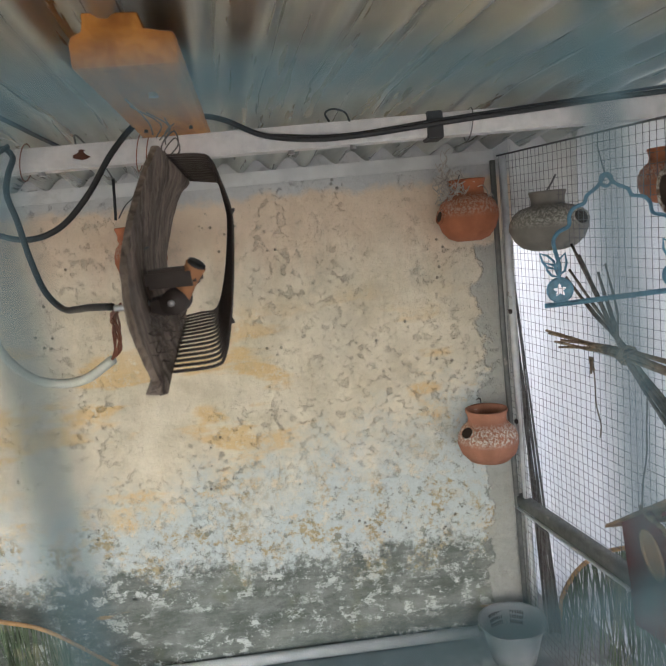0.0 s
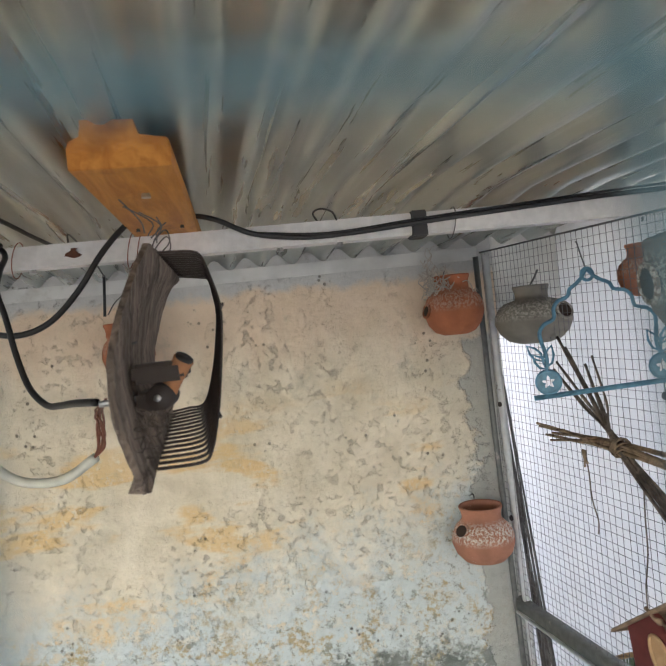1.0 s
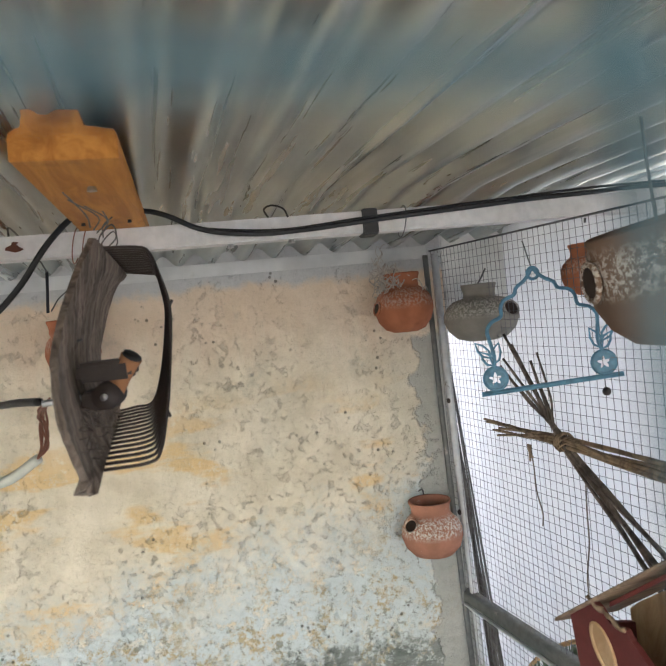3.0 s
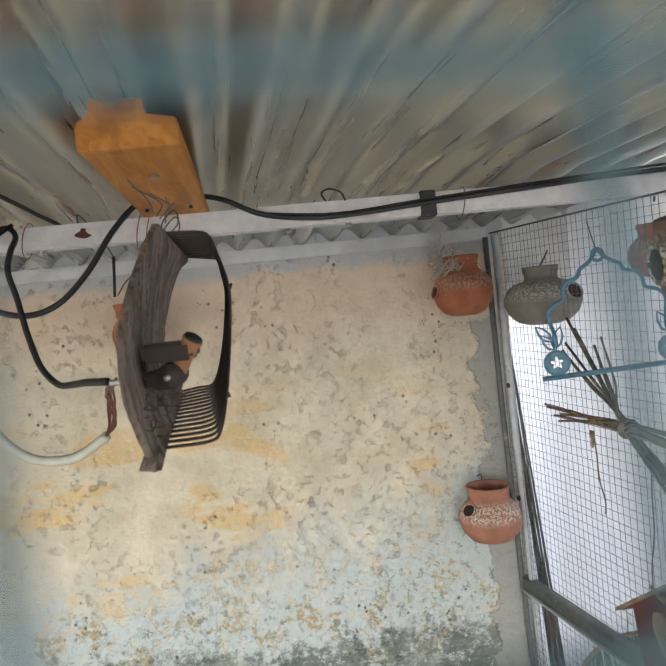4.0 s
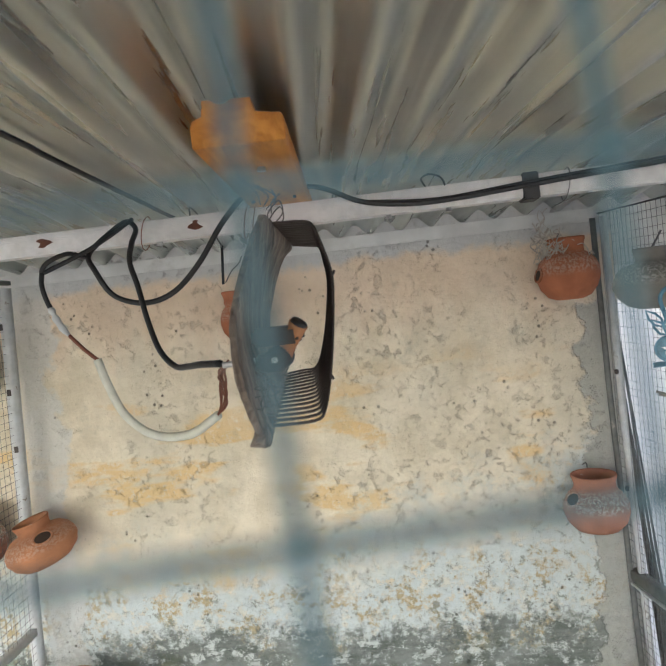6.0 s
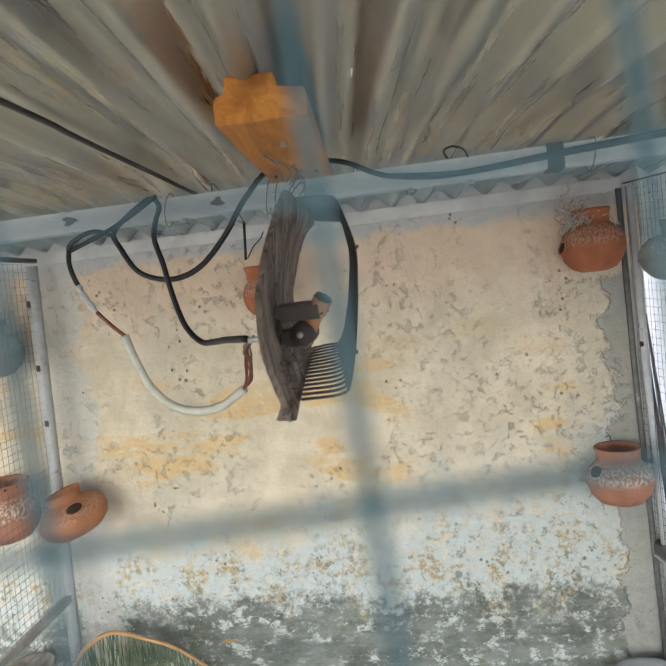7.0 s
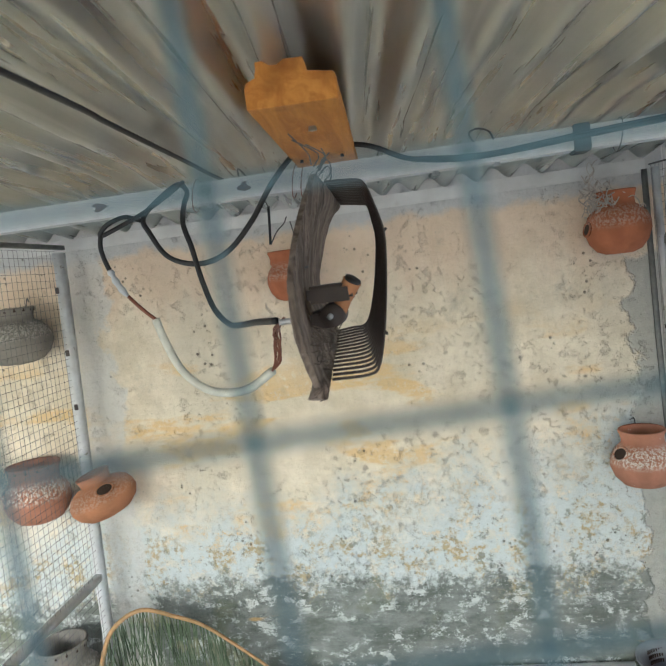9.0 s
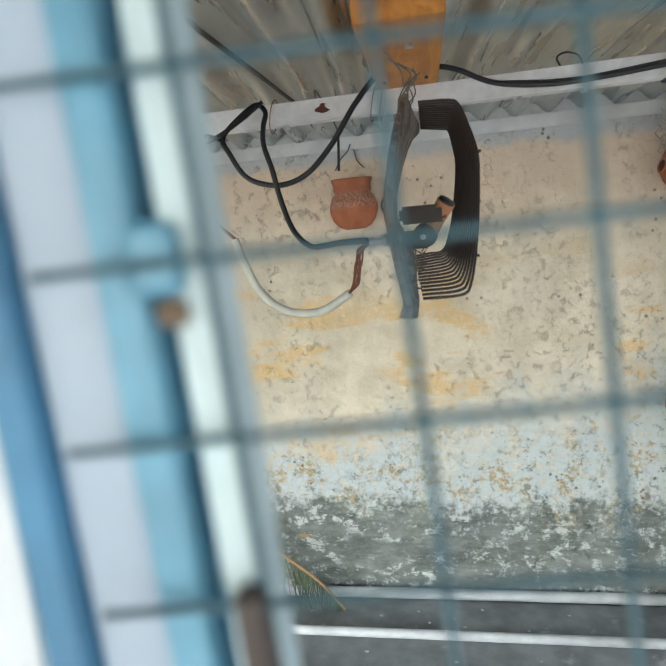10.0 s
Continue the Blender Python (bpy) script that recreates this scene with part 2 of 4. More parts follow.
DULL_WOOD = wood_material("dull_brown_board", (0.16, 0.11, 0.075), (0.30, 0.22, 0.15), (6, 20, 6), 0.8, 0.3)
STEEL = plain("bright_bolt", (0.6, 0.6, 0.6), 0.3, 0.9, scale=80)
PALE_CABLE = plain("pale_green_cable", (0.74, 0.74, 0.64), 0.5, scale=50, vary=0.15, dirt=(0.4, 0.38, 0.3))
COPPER = plain("brown_copper_wire", (0.26, 0.09, 0.05), 0.5, 0.2, scale=80)
RED_POT = terracotta("red_clay", (0.47, 0.17, 0.085), 0.35)
PALE_POT = terracotta("dusty_pink_clay", (0.50, 0.235, 0.155), 0.95)
GREY_POT = terracotta("grey_soiled_clay", (0.29, 0.27, 0.235), 0.5)
BROWN_POT = terracotta("brown_clay", (0.235, 0.15, 0.10), 0.8)
ORANGE_POT = terracotta("orange_clay", (0.52, 0.235, 0.125), 0.25)
# Dark colour for the shade inside holes, notches and slots that aren't cut.
HOLE_SHADE = plain("hole_shade", (0.05, 0.03, 0.02), 0.95)
RED_WOOD = plain("maroon_painted_wood", (0.14, 0.027, 0.024), 0.6, scale=30, dirt=(0.3, 0.2, 0.12), spots=0.7)
TAN_WOOD = wood_material("tan_plywood", (0.40, 0.26, 0.14), (0.56, 0.40, 0.24), (6, 20, 6), 0.7, 0.2)
PLASTIC = plain("grey_plastic_tub", (0.27, 0.285, 0.30), 0.35, scale=20, vary=0.2, dirt=(0.6, 0.6, 0.58))
STRAW = plain("straw_stem", (0.50, 0.31, 0.15), 0.8, scale=50)
LEAF = plain("palm_leaflet", (0.12, 0.17, 0.10), 0.6, scale=30, vary=0.4, dirt=(0.24, 0.25, 0.16), spots=0.52)
FLUFF = plain("dirty_white_string", (0.55, 0.50, 0.44), 0.9, scale=80)
PIPE = plain("white_pvc", (0.72, 0.74, 0.74), 0.4, scale=14, dirt=(0.45, 0.44, 0.40), spots=0.6)
BLUE_MID = plain("clear_blue", (0.14, 0.33, 0.47), 0.4, scale=40, vary=0.3, dirt=(0.15, 0.30, 0.36), spots=0.6)
BLUE_WHITE = plain("whitish_blue", (0.55, 0.68, 0.72), 0.45, scale=40, vary=0.2)
OUTSIDE_WHITE = plain("outside_white", (0.58, 0.62, 0.66), 0.5, scale=6, vary=0.1)
RUST = plain("rusty_weld", (0.15, 0.105, 0.07), 0.85, scale=90)
DROPPING = plain("white_dropping", (0.75, 0.75, 0.72), 0.9, scale=60)


# ---- building helpers ----
def mesh_ob(name, verts, faces, mat, parent=None, label="", smooth=False):
    me = bpy.data.meshes.new(name)
    me.from_pydata([tuple(v) for v in verts], [], faces)
    if smooth:
        me.polygons.foreach_set("use_smooth", [True] * len(me.polygons))
    me.materials.append(mat)
    me.update()
    ob = new(name, me)
    if parent:
        ob.parent = parent
    if label:
        ob["label"] = label
    return ob


def part(name, bm, mat, parent=None, label="", smooth=False):
    bmesh.ops.recalc_face_normals(bm, faces=bm.faces)
    me = bpy.data.meshes.new(name)
    bm.to_mesh(me)
    bm.free()
    if smooth:
        me.polygons.foreach_set("use_smooth", [True] * len(me.polygons))
    me.materials.append(mat)
    ob = new(name, me)
    if parent:
        ob.parent = parent
    if label:
        ob["label"] = label
    return ob


def thing(name, at=(0, 0, 0), label="", category="", group="", kind=""):
    ob = new(name)
    ob.matrix_basis = pose(*at)
    return tagged(ob, label, category, group, kind)


def box_bm(a, b, bevel=0.0, bm=None):
    bm = bm or bmesh.new()
    made = bmesh.ops.create_cube(bm, size=1)["verts"]
    for v in made:
        v.co = Vector([(a[i] + b[i]) / 2 + v.co[i] * (b[i] - a[i]) for i in range(3)])
    if bevel:
        edges = list({e for v in made for e in v.link_edges})
        bmesh.ops.bevel(bm, geom=edges, offset=bevel, segments=2, affect="EDGES")
    return bm


def smooth_path(pts, steps=6):
    """Catmull-Rom through the points."""
    p = [Vector(q) for q in pts]
    p = [2 * p[0] - p[1]] + p + [2 * p[-1] - p[-2]]
    out = []
    for i in range(1, len(p) - 2):
        for k in range(steps):
            t = k / steps
            out.append(0.5 * (2 * p[i] + (p[i + 1] - p[i - 1]) * t + (2 * p[i - 1] - 5 * p[i] + 4 * p[i + 1] - p[i + 2]) * t * t + (3 * p[i] - p[i - 1] - 3 * p[i + 1] + p[i + 2]) * t ** 3))
    out.append(p[-2])
    return out


def tube_data(path, radius, sides=8, verts=None, faces=None, closed=False, flat=1.0):
    """Vertices and faces of a tube along a path; radius is a number or one for each point."""
    verts, faces = ([] if verts is None else verts), ([] if faces is None else faces)
    path = [Vector(p) for p in path]
    n, start = len(path), len(verts)
    up = None
    for i, p in enumerate(path):
        d = (path[(i + 1) % n] - path[i - 1]) if closed else (path[min(i + 1, n - 1)] - path[max(i - 1, 0)])
        d.normalize()
        if up is None:
            up = d.orthogonal().normalized()
        up = (up - d * up.dot(d)).normalized()
        side = d.cross(up)
        r = radius[i] if isinstance(radius, (list, tuple)) else radius
        for k in range(sides):
            a = 2 * math.pi * k / sides
            verts.append(p + (up * math.cos(a) + side * math.sin(a) * flat) * r)
    for i in range(n if closed else n - 1):
        j = (i + 1) % n
        for k in range(sides):
            l = (k + 1) % sides
            faces.append((start + i * sides + k, start + i * sides + l, start + j * sides + l, start + j * sides + k))
    if not closed:
        faces.append(tuple(start + k for k in range(sides))[::-1])
        faces.append(tuple(start + (n - 1) * sides + k for k in range(sides)))
    return verts, faces


def tube(name, path, radius, mat, parent=None, label="", sides=8, closed=False, flat=1.0):
    v, f = tube_data(path, radius, sides, closed=closed, flat=flat)
    return mesh_ob(name, v, f, mat, parent, label, True)


def slab(name, outline, to3d, thick, mat, parent=None, label="", bevel=0.0):
    """A flat outline made solid: to3d(u, v, w) places a point, w runs through the thickness."""
    bm = bmesh.new()
    lo = [bm.verts.new(to3d(u, v, 0)) for u, v in outline]
    hi = [bm.verts.new(to3d(u, v, thick)) for u, v in outline]
    n = len(outline)
    bm.faces.new(lo[::-1])
    bm.faces.new(hi)
    for i in range(n):
        bm.faces.new((lo[i], lo[(i + 1) % n], hi[(i + 1) % n], hi[i]))
    if bevel:
        bmesh.ops.bevel(bm, geom=bm.edges[:], offset=bevel, segments=1, affect="EDGES")
    return part(name, bm, mat, parent, label)


# ---- the setting ----
def corrugated_roof():
    pitch, amp, thick = 0.076, 0.0135, 0.0012
    az = radians(-6.0)
    along = Vector((math.sin(az), math.cos(az), 0.004))
    across = Vector((math.cos(az), -math.sin(az), 0))
    origin = Vector((0, 0, 1.4385))
    verts, faces = [], []
    us = [(-2.6 + i * pitch / 10) for i in range(int(3.6 / pitch * 10))]
    # Rows before -1.8 form an unseen added canopy that shades the front bars.
    vs = [-3.4, -3.0, -2.6, -2.2] + [-1.8 + 0.13 * k for k in range(11)] + [-0.4, -0.3, -0.2, -0.1, -0.012]
    for s in (0, 1):
        for v in vs:
            for u in us:
                ph = 2 * math.pi * u / pitch
                wob = 0.0012 * math.sin(v * 9 + u * 4) + 0.0015 * math.sin(u * 3.1)
                # the sheet is cut along the wall, not square to its ridges
                cut = (0.02 - 0.1045 * u) / 0.9945
                w = v if v <= -0.5 else -0.5 + (v + 0.5) / 0.488 * (cut + 0.5)
                p = origin + across * u + along * w
                p.z += amp * math.sin(ph) + wob + (thick if s else 0) - 0.056 * min(max((v + 0.5) / 0.49, 0), 1)
                verts.append(p)
    nu, nv = len(us), len(vs)
    for s in (0, 1):
        o = s * nu * nv
        for j in range(nv - 1):
            for i in range(nu - 1):
                q = (o + j * nu + i, o + j * nu + i + 1, o + (j + 1) * nu + i + 1, o + (j + 1) * nu + i)
                faces.append(q if s else q[::-1])
    ob = mesh_ob("ceiling", verts, faces, ROOF, smooth=True)
    return tagged(ob, "grey corrugated galvanised sheet roof, streaked and dull, with an added unseen front canopy", "ceiling", kind="structure")


def setting():
    bm = box_bm((-2.6, 0, -0.2), (0.56, 0.16, 1.43), 0.004)
    tagged(part("wall_north", bm, WALL), "cream plaster wall with lime bloom and damp grey foot", "wall", kind="structure")
    bm = box_bm((-2.6, -0.007, 1.340), (0.52, -0.0005, 1.3715), 0.002)
    tagged(part("trim", bm, WHITEWASH), "whitewashed plaster band along the wall top", "trim", kind="structure")
    bm = box_bm((-3.0, 0.70, -0.2), (3.0, 0.80, 1.75))
    tagged(part("wall_far", bm, WHITEWASH), "whitewashed wall behind the shed", "wall", kind="structure")
    bm = box_bm((-2.72, -1.9, -0.2), (-2.6, 0.70, 1.40))
    tagged(part("wall_west", bm, WHITEWASH), "plain whitewashed end wall", "wall", kind="structure")
    bm = box_bm((-2.6, -1.72, 0.02), (0.9, 0.0, 0.1))
    tagged(part("floor", bm, CONCRETE), "damp grey concrete floor with white stains", "floor", kind="structure")
    bm = box_bm((-60, -60, -0.02), (60, 60, 0.0))
    tagged(part("ground", bm, GROUND), "dusty bare ground", "ground", kind="structure")
    bm = box_bm((0.56, 0.002, 1.20), (0.86, 0.158, 1.425), 0.004)
    tagged(part("lintel", bm, LEDGE), "patched whitewashed wall head beside the corner", "wall", kind="structure")
    # white sheet that hangs behind the side mesh
    verts, faces = [], []
    ny, nz = 150, 8
    for j in range(nz):
        for i in range(ny):
            y = 0.90 - i * 2.9 / (ny - 1)
            z = 0.0 + 1.40 * j / (nz - 1)
            w = 0.006 * math.sin(y * 61 + z * 0.8) + 0.008 * math.sin(y * 23 + 1.3) + 0.004 * math.sin(y * 117 + z)
            verts.append((0.72 - 0.12 * y + w * (1.2 - 0.4 * z), y, z))
    for j in range(nz - 1):
        for i in range(ny - 1):
            faces.append((j * ny + i, j * ny + i + 1, (j + 1) * ny + i + 1, (j + 1) * ny + i))
    ob = mesh_ob("backdrop", verts, faces, SHEET, smooth=True)
    tagged(ob, "white hanging sheet with soft vertical folds", "sheet", kind="structure")


corrugated_roof()
setting()


# ---- beam, timber and cables ----
def steel_beam():
    t = thing("steel_beam", (0, -0.54, 1.342), "white painted steel beam with rust spots under the roof", "beam")
    part("tube", box_bm((-2.3, -0.018, 0), (0.735, 0.018, 0.036), 0.003), BEAM, t)
    for x in (-0.368, 0.02, 0.118, -0.95):
        bm = bmesh.new()
        bmesh.ops.create_cone(bm, cap_ends=True, segments=6, radius1=0.006, radius2=0.005, depth=0.006, matrix=Matrix.Translation((x, -0.004, -0.003)))
        part("bolt", bm, STEEL, t, "small bright bolt head")
    for x, w in ((-0.3, 0.016), (-0.565, 0.018)):
        pts = [(x + w * math.cos(a) * (0.6 + 0.4 * math.sin(3 * a + x * 9)), 0.019 + 0.008 * math.sin(a)) for a in [k * math.pi / 6 for k in range(12)]]
        slab("rust_flake", pts, lambda u, v, d: (u, -0.0182 - d, v), 0.0016, plain("rust", (0.13, 0.045, 0.025), 0.9, scale=90), t, "brown rust flake")
    part("strap", box_bm((0.236, -0.0215, -0.004), (0.262, 0.021, 0.039), 0.002), BLACK, t, "black clip band")
    ring = [(0.307 + 0.004 * math.sin(a), -0.002 + 0.026 * math.cos(a), 0.016 + 0.026 * math.sin(a)) for a in [k * math.pi / 8 for k in range(16)]]
    tube("wire_tie", ring, 0.0009, WIRE, t, closed=True)
    hook = smooth_path([(0.085, 0, 0.038), (0.078, -0.012, 0.05), (0.09, -0.022, 0.054), (0.108, -0.02, 0.048), (0.115, -0.018, 0.034)])
    tube("hook", hook, 0.0016, BLACK, t)
    for x in (-0.20, -0.39, -0.215):
        ring = [(x + 0.006 * math.sin(a), -0.002 + 0.024 * math.cos(a), 0.017 + 0.028 * math.sin(a)) for a in [k * math.pi / 8 for k in range(16)]]
        tube("wire_tie", ring, 0.0008, COPPER, t, closed=True)


def roof_timber():
    t = thing("roof_timber", (-0.155, -0.57, 1.3782), "orange varnished notched timber under the metal roof", "timber")
    t.matrix_basis = pose(-0.155, -0.57, 1.3782, 0, 0, 3.2)
    prof = [(-0.049, 0), (0.049, 0), (0.049, 0.024), (0.046, 0.0285), (0.0185, 0.031), (0.0165, 0.047), (-0.0345, 0.0485), (-0.035, 0.031), (-0.0465, 0.0285), (-0.049, 0.022)]
    slab("beam_body", prof, lambda u, v, d: (u, -0.385 + d, v), 0.55, TIMBER, t, bevel=0.0012)
    bm = bmesh.new()
    bmesh.ops.create_cone(bm, cap_ends=True, segments=12, radius1=0.0055, radius2=0.0045, depth=0.005, matrix=Matrix.Translation((0.008, -0.27, -0.0024)))
    part("bolt", bm, STEEL, t, "bright bolt head")
    for k, (x, y) in enumerate(((-0.034, -0.03), (0.03, -0.035))):
        bm = bmesh.new()
        bmesh.ops.create_cone(bm, cap_ends=True, segments=8, radius1=0.003, radius2=0.0025, depth=0.004, matrix=Matrix.Translation((x, y - 0.02, -0.002)))
        part("screw", bm, CLAMP, t)


steel_beam()
roof_timber()


def cable(name, pts, r, mat, label, steps=6):
    ob = tube(name, smooth_path(pts, steps), r, mat)
    return tagged(ob, label, "cable")


cable("power_cable", [(-0.125, -0.56, 1.40), (-0.105, -0.567, 1.400), (-0.073, -0.570, 1.390), (-0.018, -0.568, 1.364), (0.06, -0.568, 1.352), (0.142, -0.567, 1.353), (0.218, -0.567, 1.358), (0.311, -0.567, 1.364), (0.421, -0.567, 1.370), (0.527, -0.566, 1.376), (0.643, -0.566, 1.380), (0.746, -0.565, 1.384), (1.0, -0.56, 1.386)], 0.0042, BLACK, "black power cable sagging along the white beam")
cable("thin_cable", [(-0.02, -0.563, 1.366), (0.1, -0.563, 1.356), (0.25, -0.564, 1.366), (0.45, -0.564, 1.378), (0.7, -0.563, 1.390), (1.0, -0.56, 1.391)], 0.0022, BLACK, "thin black cable clipped to the white beam")
cable("roof_cable", [(-0.345, -1.62, 1.403), (-0.355, -1.03, 1.404), (-0.362, -0.90, 1.404), (-0.377, -0.60, 1.405), (-0.386, -0.43, 1.405), (-0.40, 0.1, 1.405)], 0.0035, BLACK, "black cable running along the roof sheet")
cable("looped_cable", [(-0.185, -0.60, 1.395), (-0.2, -0.64, 1.381), (-0.232, -0.66, 1.342), (-0.271, -0.66, 1.29), (-0.315, -0.66, 1.25), (-0.364, -0.655, 1.238), (-0.416, -0.645, 1.255), (-0.444, -0.64, 1.297), (-0.455, -0.63, 1.324), (-0.432, -0.60, 1.357), (-0.41, -0.575, 1.377), (-0.392, -0.585, 1.362), (-0.388, -0.62, 1.335), (-0.379, -0.66, 1.302), (-0.367, -0.67, 1.263), (-0.354, -0.68, 1.209), (-0.334, -0.70, 1.165), (-0.304, -0.73, 1.142), (-0.27, -0.78, 1.143), (-0.235, -0.84, 1.148), (-0.195, -0.895, 1.1505)], 0.0043, BLACK, "thick black cable hanging in a loop below the beam", 8)
cable("thin_looped_cable", [(-0.40, -0.575, 1.380), (-0.419, -0.62, 1.352), (-0.447, -0.66, 1.325), (-0.484, -0.68, 1.306), (-0.503, -0.69, 1.298), (-0.492, -0.69, 1.312), (-0.470, -0.67, 1.324), (-0.452, -0.65, 1.318)], 0.0036, BLACK, "thin black cable twisted in a small loop", 8)
joint = thing("jointed_cable", (0, 0, 0), "pale cable with taped white joints and bare copper ends", "cable")
tube("black_lead", smooth_path([(-0.503, -0.69, 1.298), (-0.503, -0.695, 1.28), (-0.497, -0.70, 1.260), (-0.491, -0.70, 1.243)]), 0.0038, BLACK, joint)
tube("taped_joint", smooth_path([(-0.492, -0.70, 1.245), (-0.488, -0.70, 1.236), (-0.484, -0.70, 1.226), (-0.476, -0.70, 1.212), (-0.468, -0.70, 1.201)], 3), [0.0032, 0.005, 0.006, 0.004, 0.0035, 0.0052, 0.006, 0.0048, 0.005, 0.006, 0.005, 0.0035, 0.003], PIPE, joint, "white taped joint")
tube("brown_lead", smooth_path([(-0.468, -0.70, 1.201), (-0.45, -0.695, 1.178), (-0.43, -0.69, 1.157)]), 0.003, COPPER, joint)
tube("sheath", smooth_path([(-0.434, -0.69, 1.161), (-0.423, -0.69, 1.123), (-0.402, -0.69, 1.075), (-0.362, -0.69, 1.041), (-0.304, -0.70, 1.038), (-0.252, -0.72, 1.066)], 8), 0.0066, PALE_CABLE, joint, "pale green cable sheath")
random.seed(4)
for k in range(6):
    j = [random.uniform(-0.006, 0.006) for _ in range(6)]
    tube("copper_strand", smooth_path([(-0.254, -0.72, 1.065), (-0.238 + j[0], -0.74, 1.088 + j[1]), (-0.226 + j[2], -0.78, 1.115), (-0.215 + j[3], -0.82, 1.135 + j[4]), (-0.188, -0.885, 1.150 + j[5] * 0.5)]), 0.0014, COPPER, joint)


# ---- hanging rack with wire ribs ----
def rack():
    t = thing("hanging_rack", (0, 0, 0), "weathered wooden crescent with dark wire ribs hanging from the beam", "rack")
    outer = smooth_path([(-0.137, -0.820, 1.325), (-0.144, -0.850, 1.299), (-0.148, -0.885, 1.272), (-0.150, -0.925, 1.244), (-0.150, -0.960, 1.219), (-0.150, -0.985, 1.196), (-0.149, -0.995, 1.177), (-0.148, -1.000, 1.154), (-0.146, -0.998, 1.132), (-0.143, -0.990, 1.111), (-0.138, -0.980, 1.086), (-0.137, -0.978, 1.078), (-0.144, -0.968, 1.068)], 4)
    inner = smooth_path([(-0.146, -0.700, 1.328), (-0.139, -0.585, 1.306), (-0.153, -0.590, 1.287), (-0.166, -0.595, 1.260), (-0.176, -0.600, 1.229), (-0.182, -0.610, 1.202), (-0.181, -0.625, 1.171), (-0.167, -0.650, 1.140), (-0.154, -0.680, 1.112), (-0.149, -0.745, 1.097), (-0.142, -0.840, 1.086), (-0.135, -0.925, 1.078), (-0.135, -0.960, 1.063)], 4)
    # the weathered crescent: lengthwise cracks, thin at both edges
    rnd = random.Random(7)
    across, rows = 22, len(outer)
    furrow = [rnd.uniform(-1, 1) for _ in range(across + 1)]
    verts, faces = [], []
    for side in (0, 1):
        for i, (a, b) in enumerate(zip(outer, inner)):
            for k in range(across + 1):
                f = k / across
                p = a.lerp(b, f)
                ridge = 0.0016 * furrow[k] * (0.6 + 0.4 * math.sin(i * 0.31 + k)) + 0.0007 * rnd.uniform(-1, 1)
                body = 0.004 + 0.011 * math.sin(math.pi * min(max(f, 0.03), 0.97)) ** 0.5
                edge = 0.0016 * rnd.uniform(-1, 1) if k in (0, across) else 0.0
                verts.append(p + Vector((-body if side else ridge, edge, edge * 0.6)))
    nv = rows * (across + 1)
    for side in (0, 1):
        for i in range(rows - 1):
            for k in range(across):
                q = [side * nv + i * (across + 1) + k, side * nv + i * (across + 1) + k + 1, side * nv + (i + 1) * (across + 1) + k + 1, side * nv + (i + 1) * (across + 1) + k]
                faces.append(tuple(q if side else q[::-1]))
    for i in range(rows - 1):
        for k in (0, across):
            a, b = i * (across + 1) + k, (i + 1) * (across + 1) + k
            faces.append((a, b, nv + b, nv + a) if k == 0 else (b, a, nv + a, nv + b))
    for k in range(across):
        for i in (0, rows - 1):
            a = i * (across + 1) + k
            faces.append((a + 1, a, nv + a, nv + a + 1) if i == 0 else (a, a + 1, nv + a + 1, nv + a))
    mesh_ob("board", verts, faces, BARK, t, "cracked grey-brown wooden crescent")
    near = [(-0.125, -0.845, 1.309), (-0.089, -0.845, 1.307), (-0.077, -0.847, 1.300), (-0.068, -0.858, 1.276), (-0.059, -0.873, 1.242), (-0.059, -0.887, 1.210), (-0.063, -0.911, 1.162), (-0.068, -0.930, 1.125), (-0.075, -0.946, 1.095), (-0.086, -0.952, 1.085), (-0.128, -0.955, 1.084)]
    far = [(-0.137, -0.600, 1.305), (-0.104, -0.601, 1.300), (-0.094, -0.602, 1.296), (-0.089, -0.610, 1.274), (-0.085, -0.621, 1.242), (-0.090, -0.640, 1.193), (-0.096, -0.654, 1.158), (-0.105, -0.667, 1.126), (-0.115, -0.672, 1.114), (-0.131, -0.673, 1.113), (-0.155, -0.675, 1.110)]
    n = 15
    for i in range(n):
        f = i / (n - 1)
        pts = [Vector(a).lerp(Vector(b), f) for a, b in zip(near, far)]
        tube("rib", smooth_path(pts, 4), 0.0017, RIB, t, sides=6)
    for k in (4, 7):
        a, b = Vector(near[k]), Vector(far[k])
        tube("cross_wire", [a.lerp(b, f) + Vector((0.003, 0, 0)) for f in (0, 0.25, 0.5, 0.75, 1)], 0.0018, RIB, t, sides=6)
    # bracket with a clay tube end and a round knob
    part("bracket", box_bm((-0.150, -0.93, 1.166), (-0.098, -0.865, 1.186), 0.004), CLAMP, t, "dark bracket")
    part("bracket", box_bm((-0.150, -0.92, 1.137), (-0.118, -0.865, 1.157), 0.003), CLAMP, t, "dark bracket")
    tube("clay_tube", [(-0.118, -0.91, 1.152), (-0.110, -0.915, 1.168), (-0.099, -0.92, 1.184), (-0.097, -0.921, 1.187)], [0.0085, 0.0095, 0.0105, 0.0112], TUBE, t, "orange clay tube end", 14)
    tube("rim", [(-0.0985, -0.920, 1.185), (-0.0955, -0.9215, 1.189)], 0.0098, BLACK, t, sides=14)
    tube("knob", [(-0.124, -0.935, 1.151), (-0.1235, -0.908, 1.1515), (-0.123, -0.89, 1.152)], [0.0125, 0.0145, 0.014], CLAMP, t, "round brown knob", 16)
    tube("screw", [(-0.1245, -0.9385, 1.151), (-0.124, -0.93, 1.151)], 0.0035, STEEL, t)
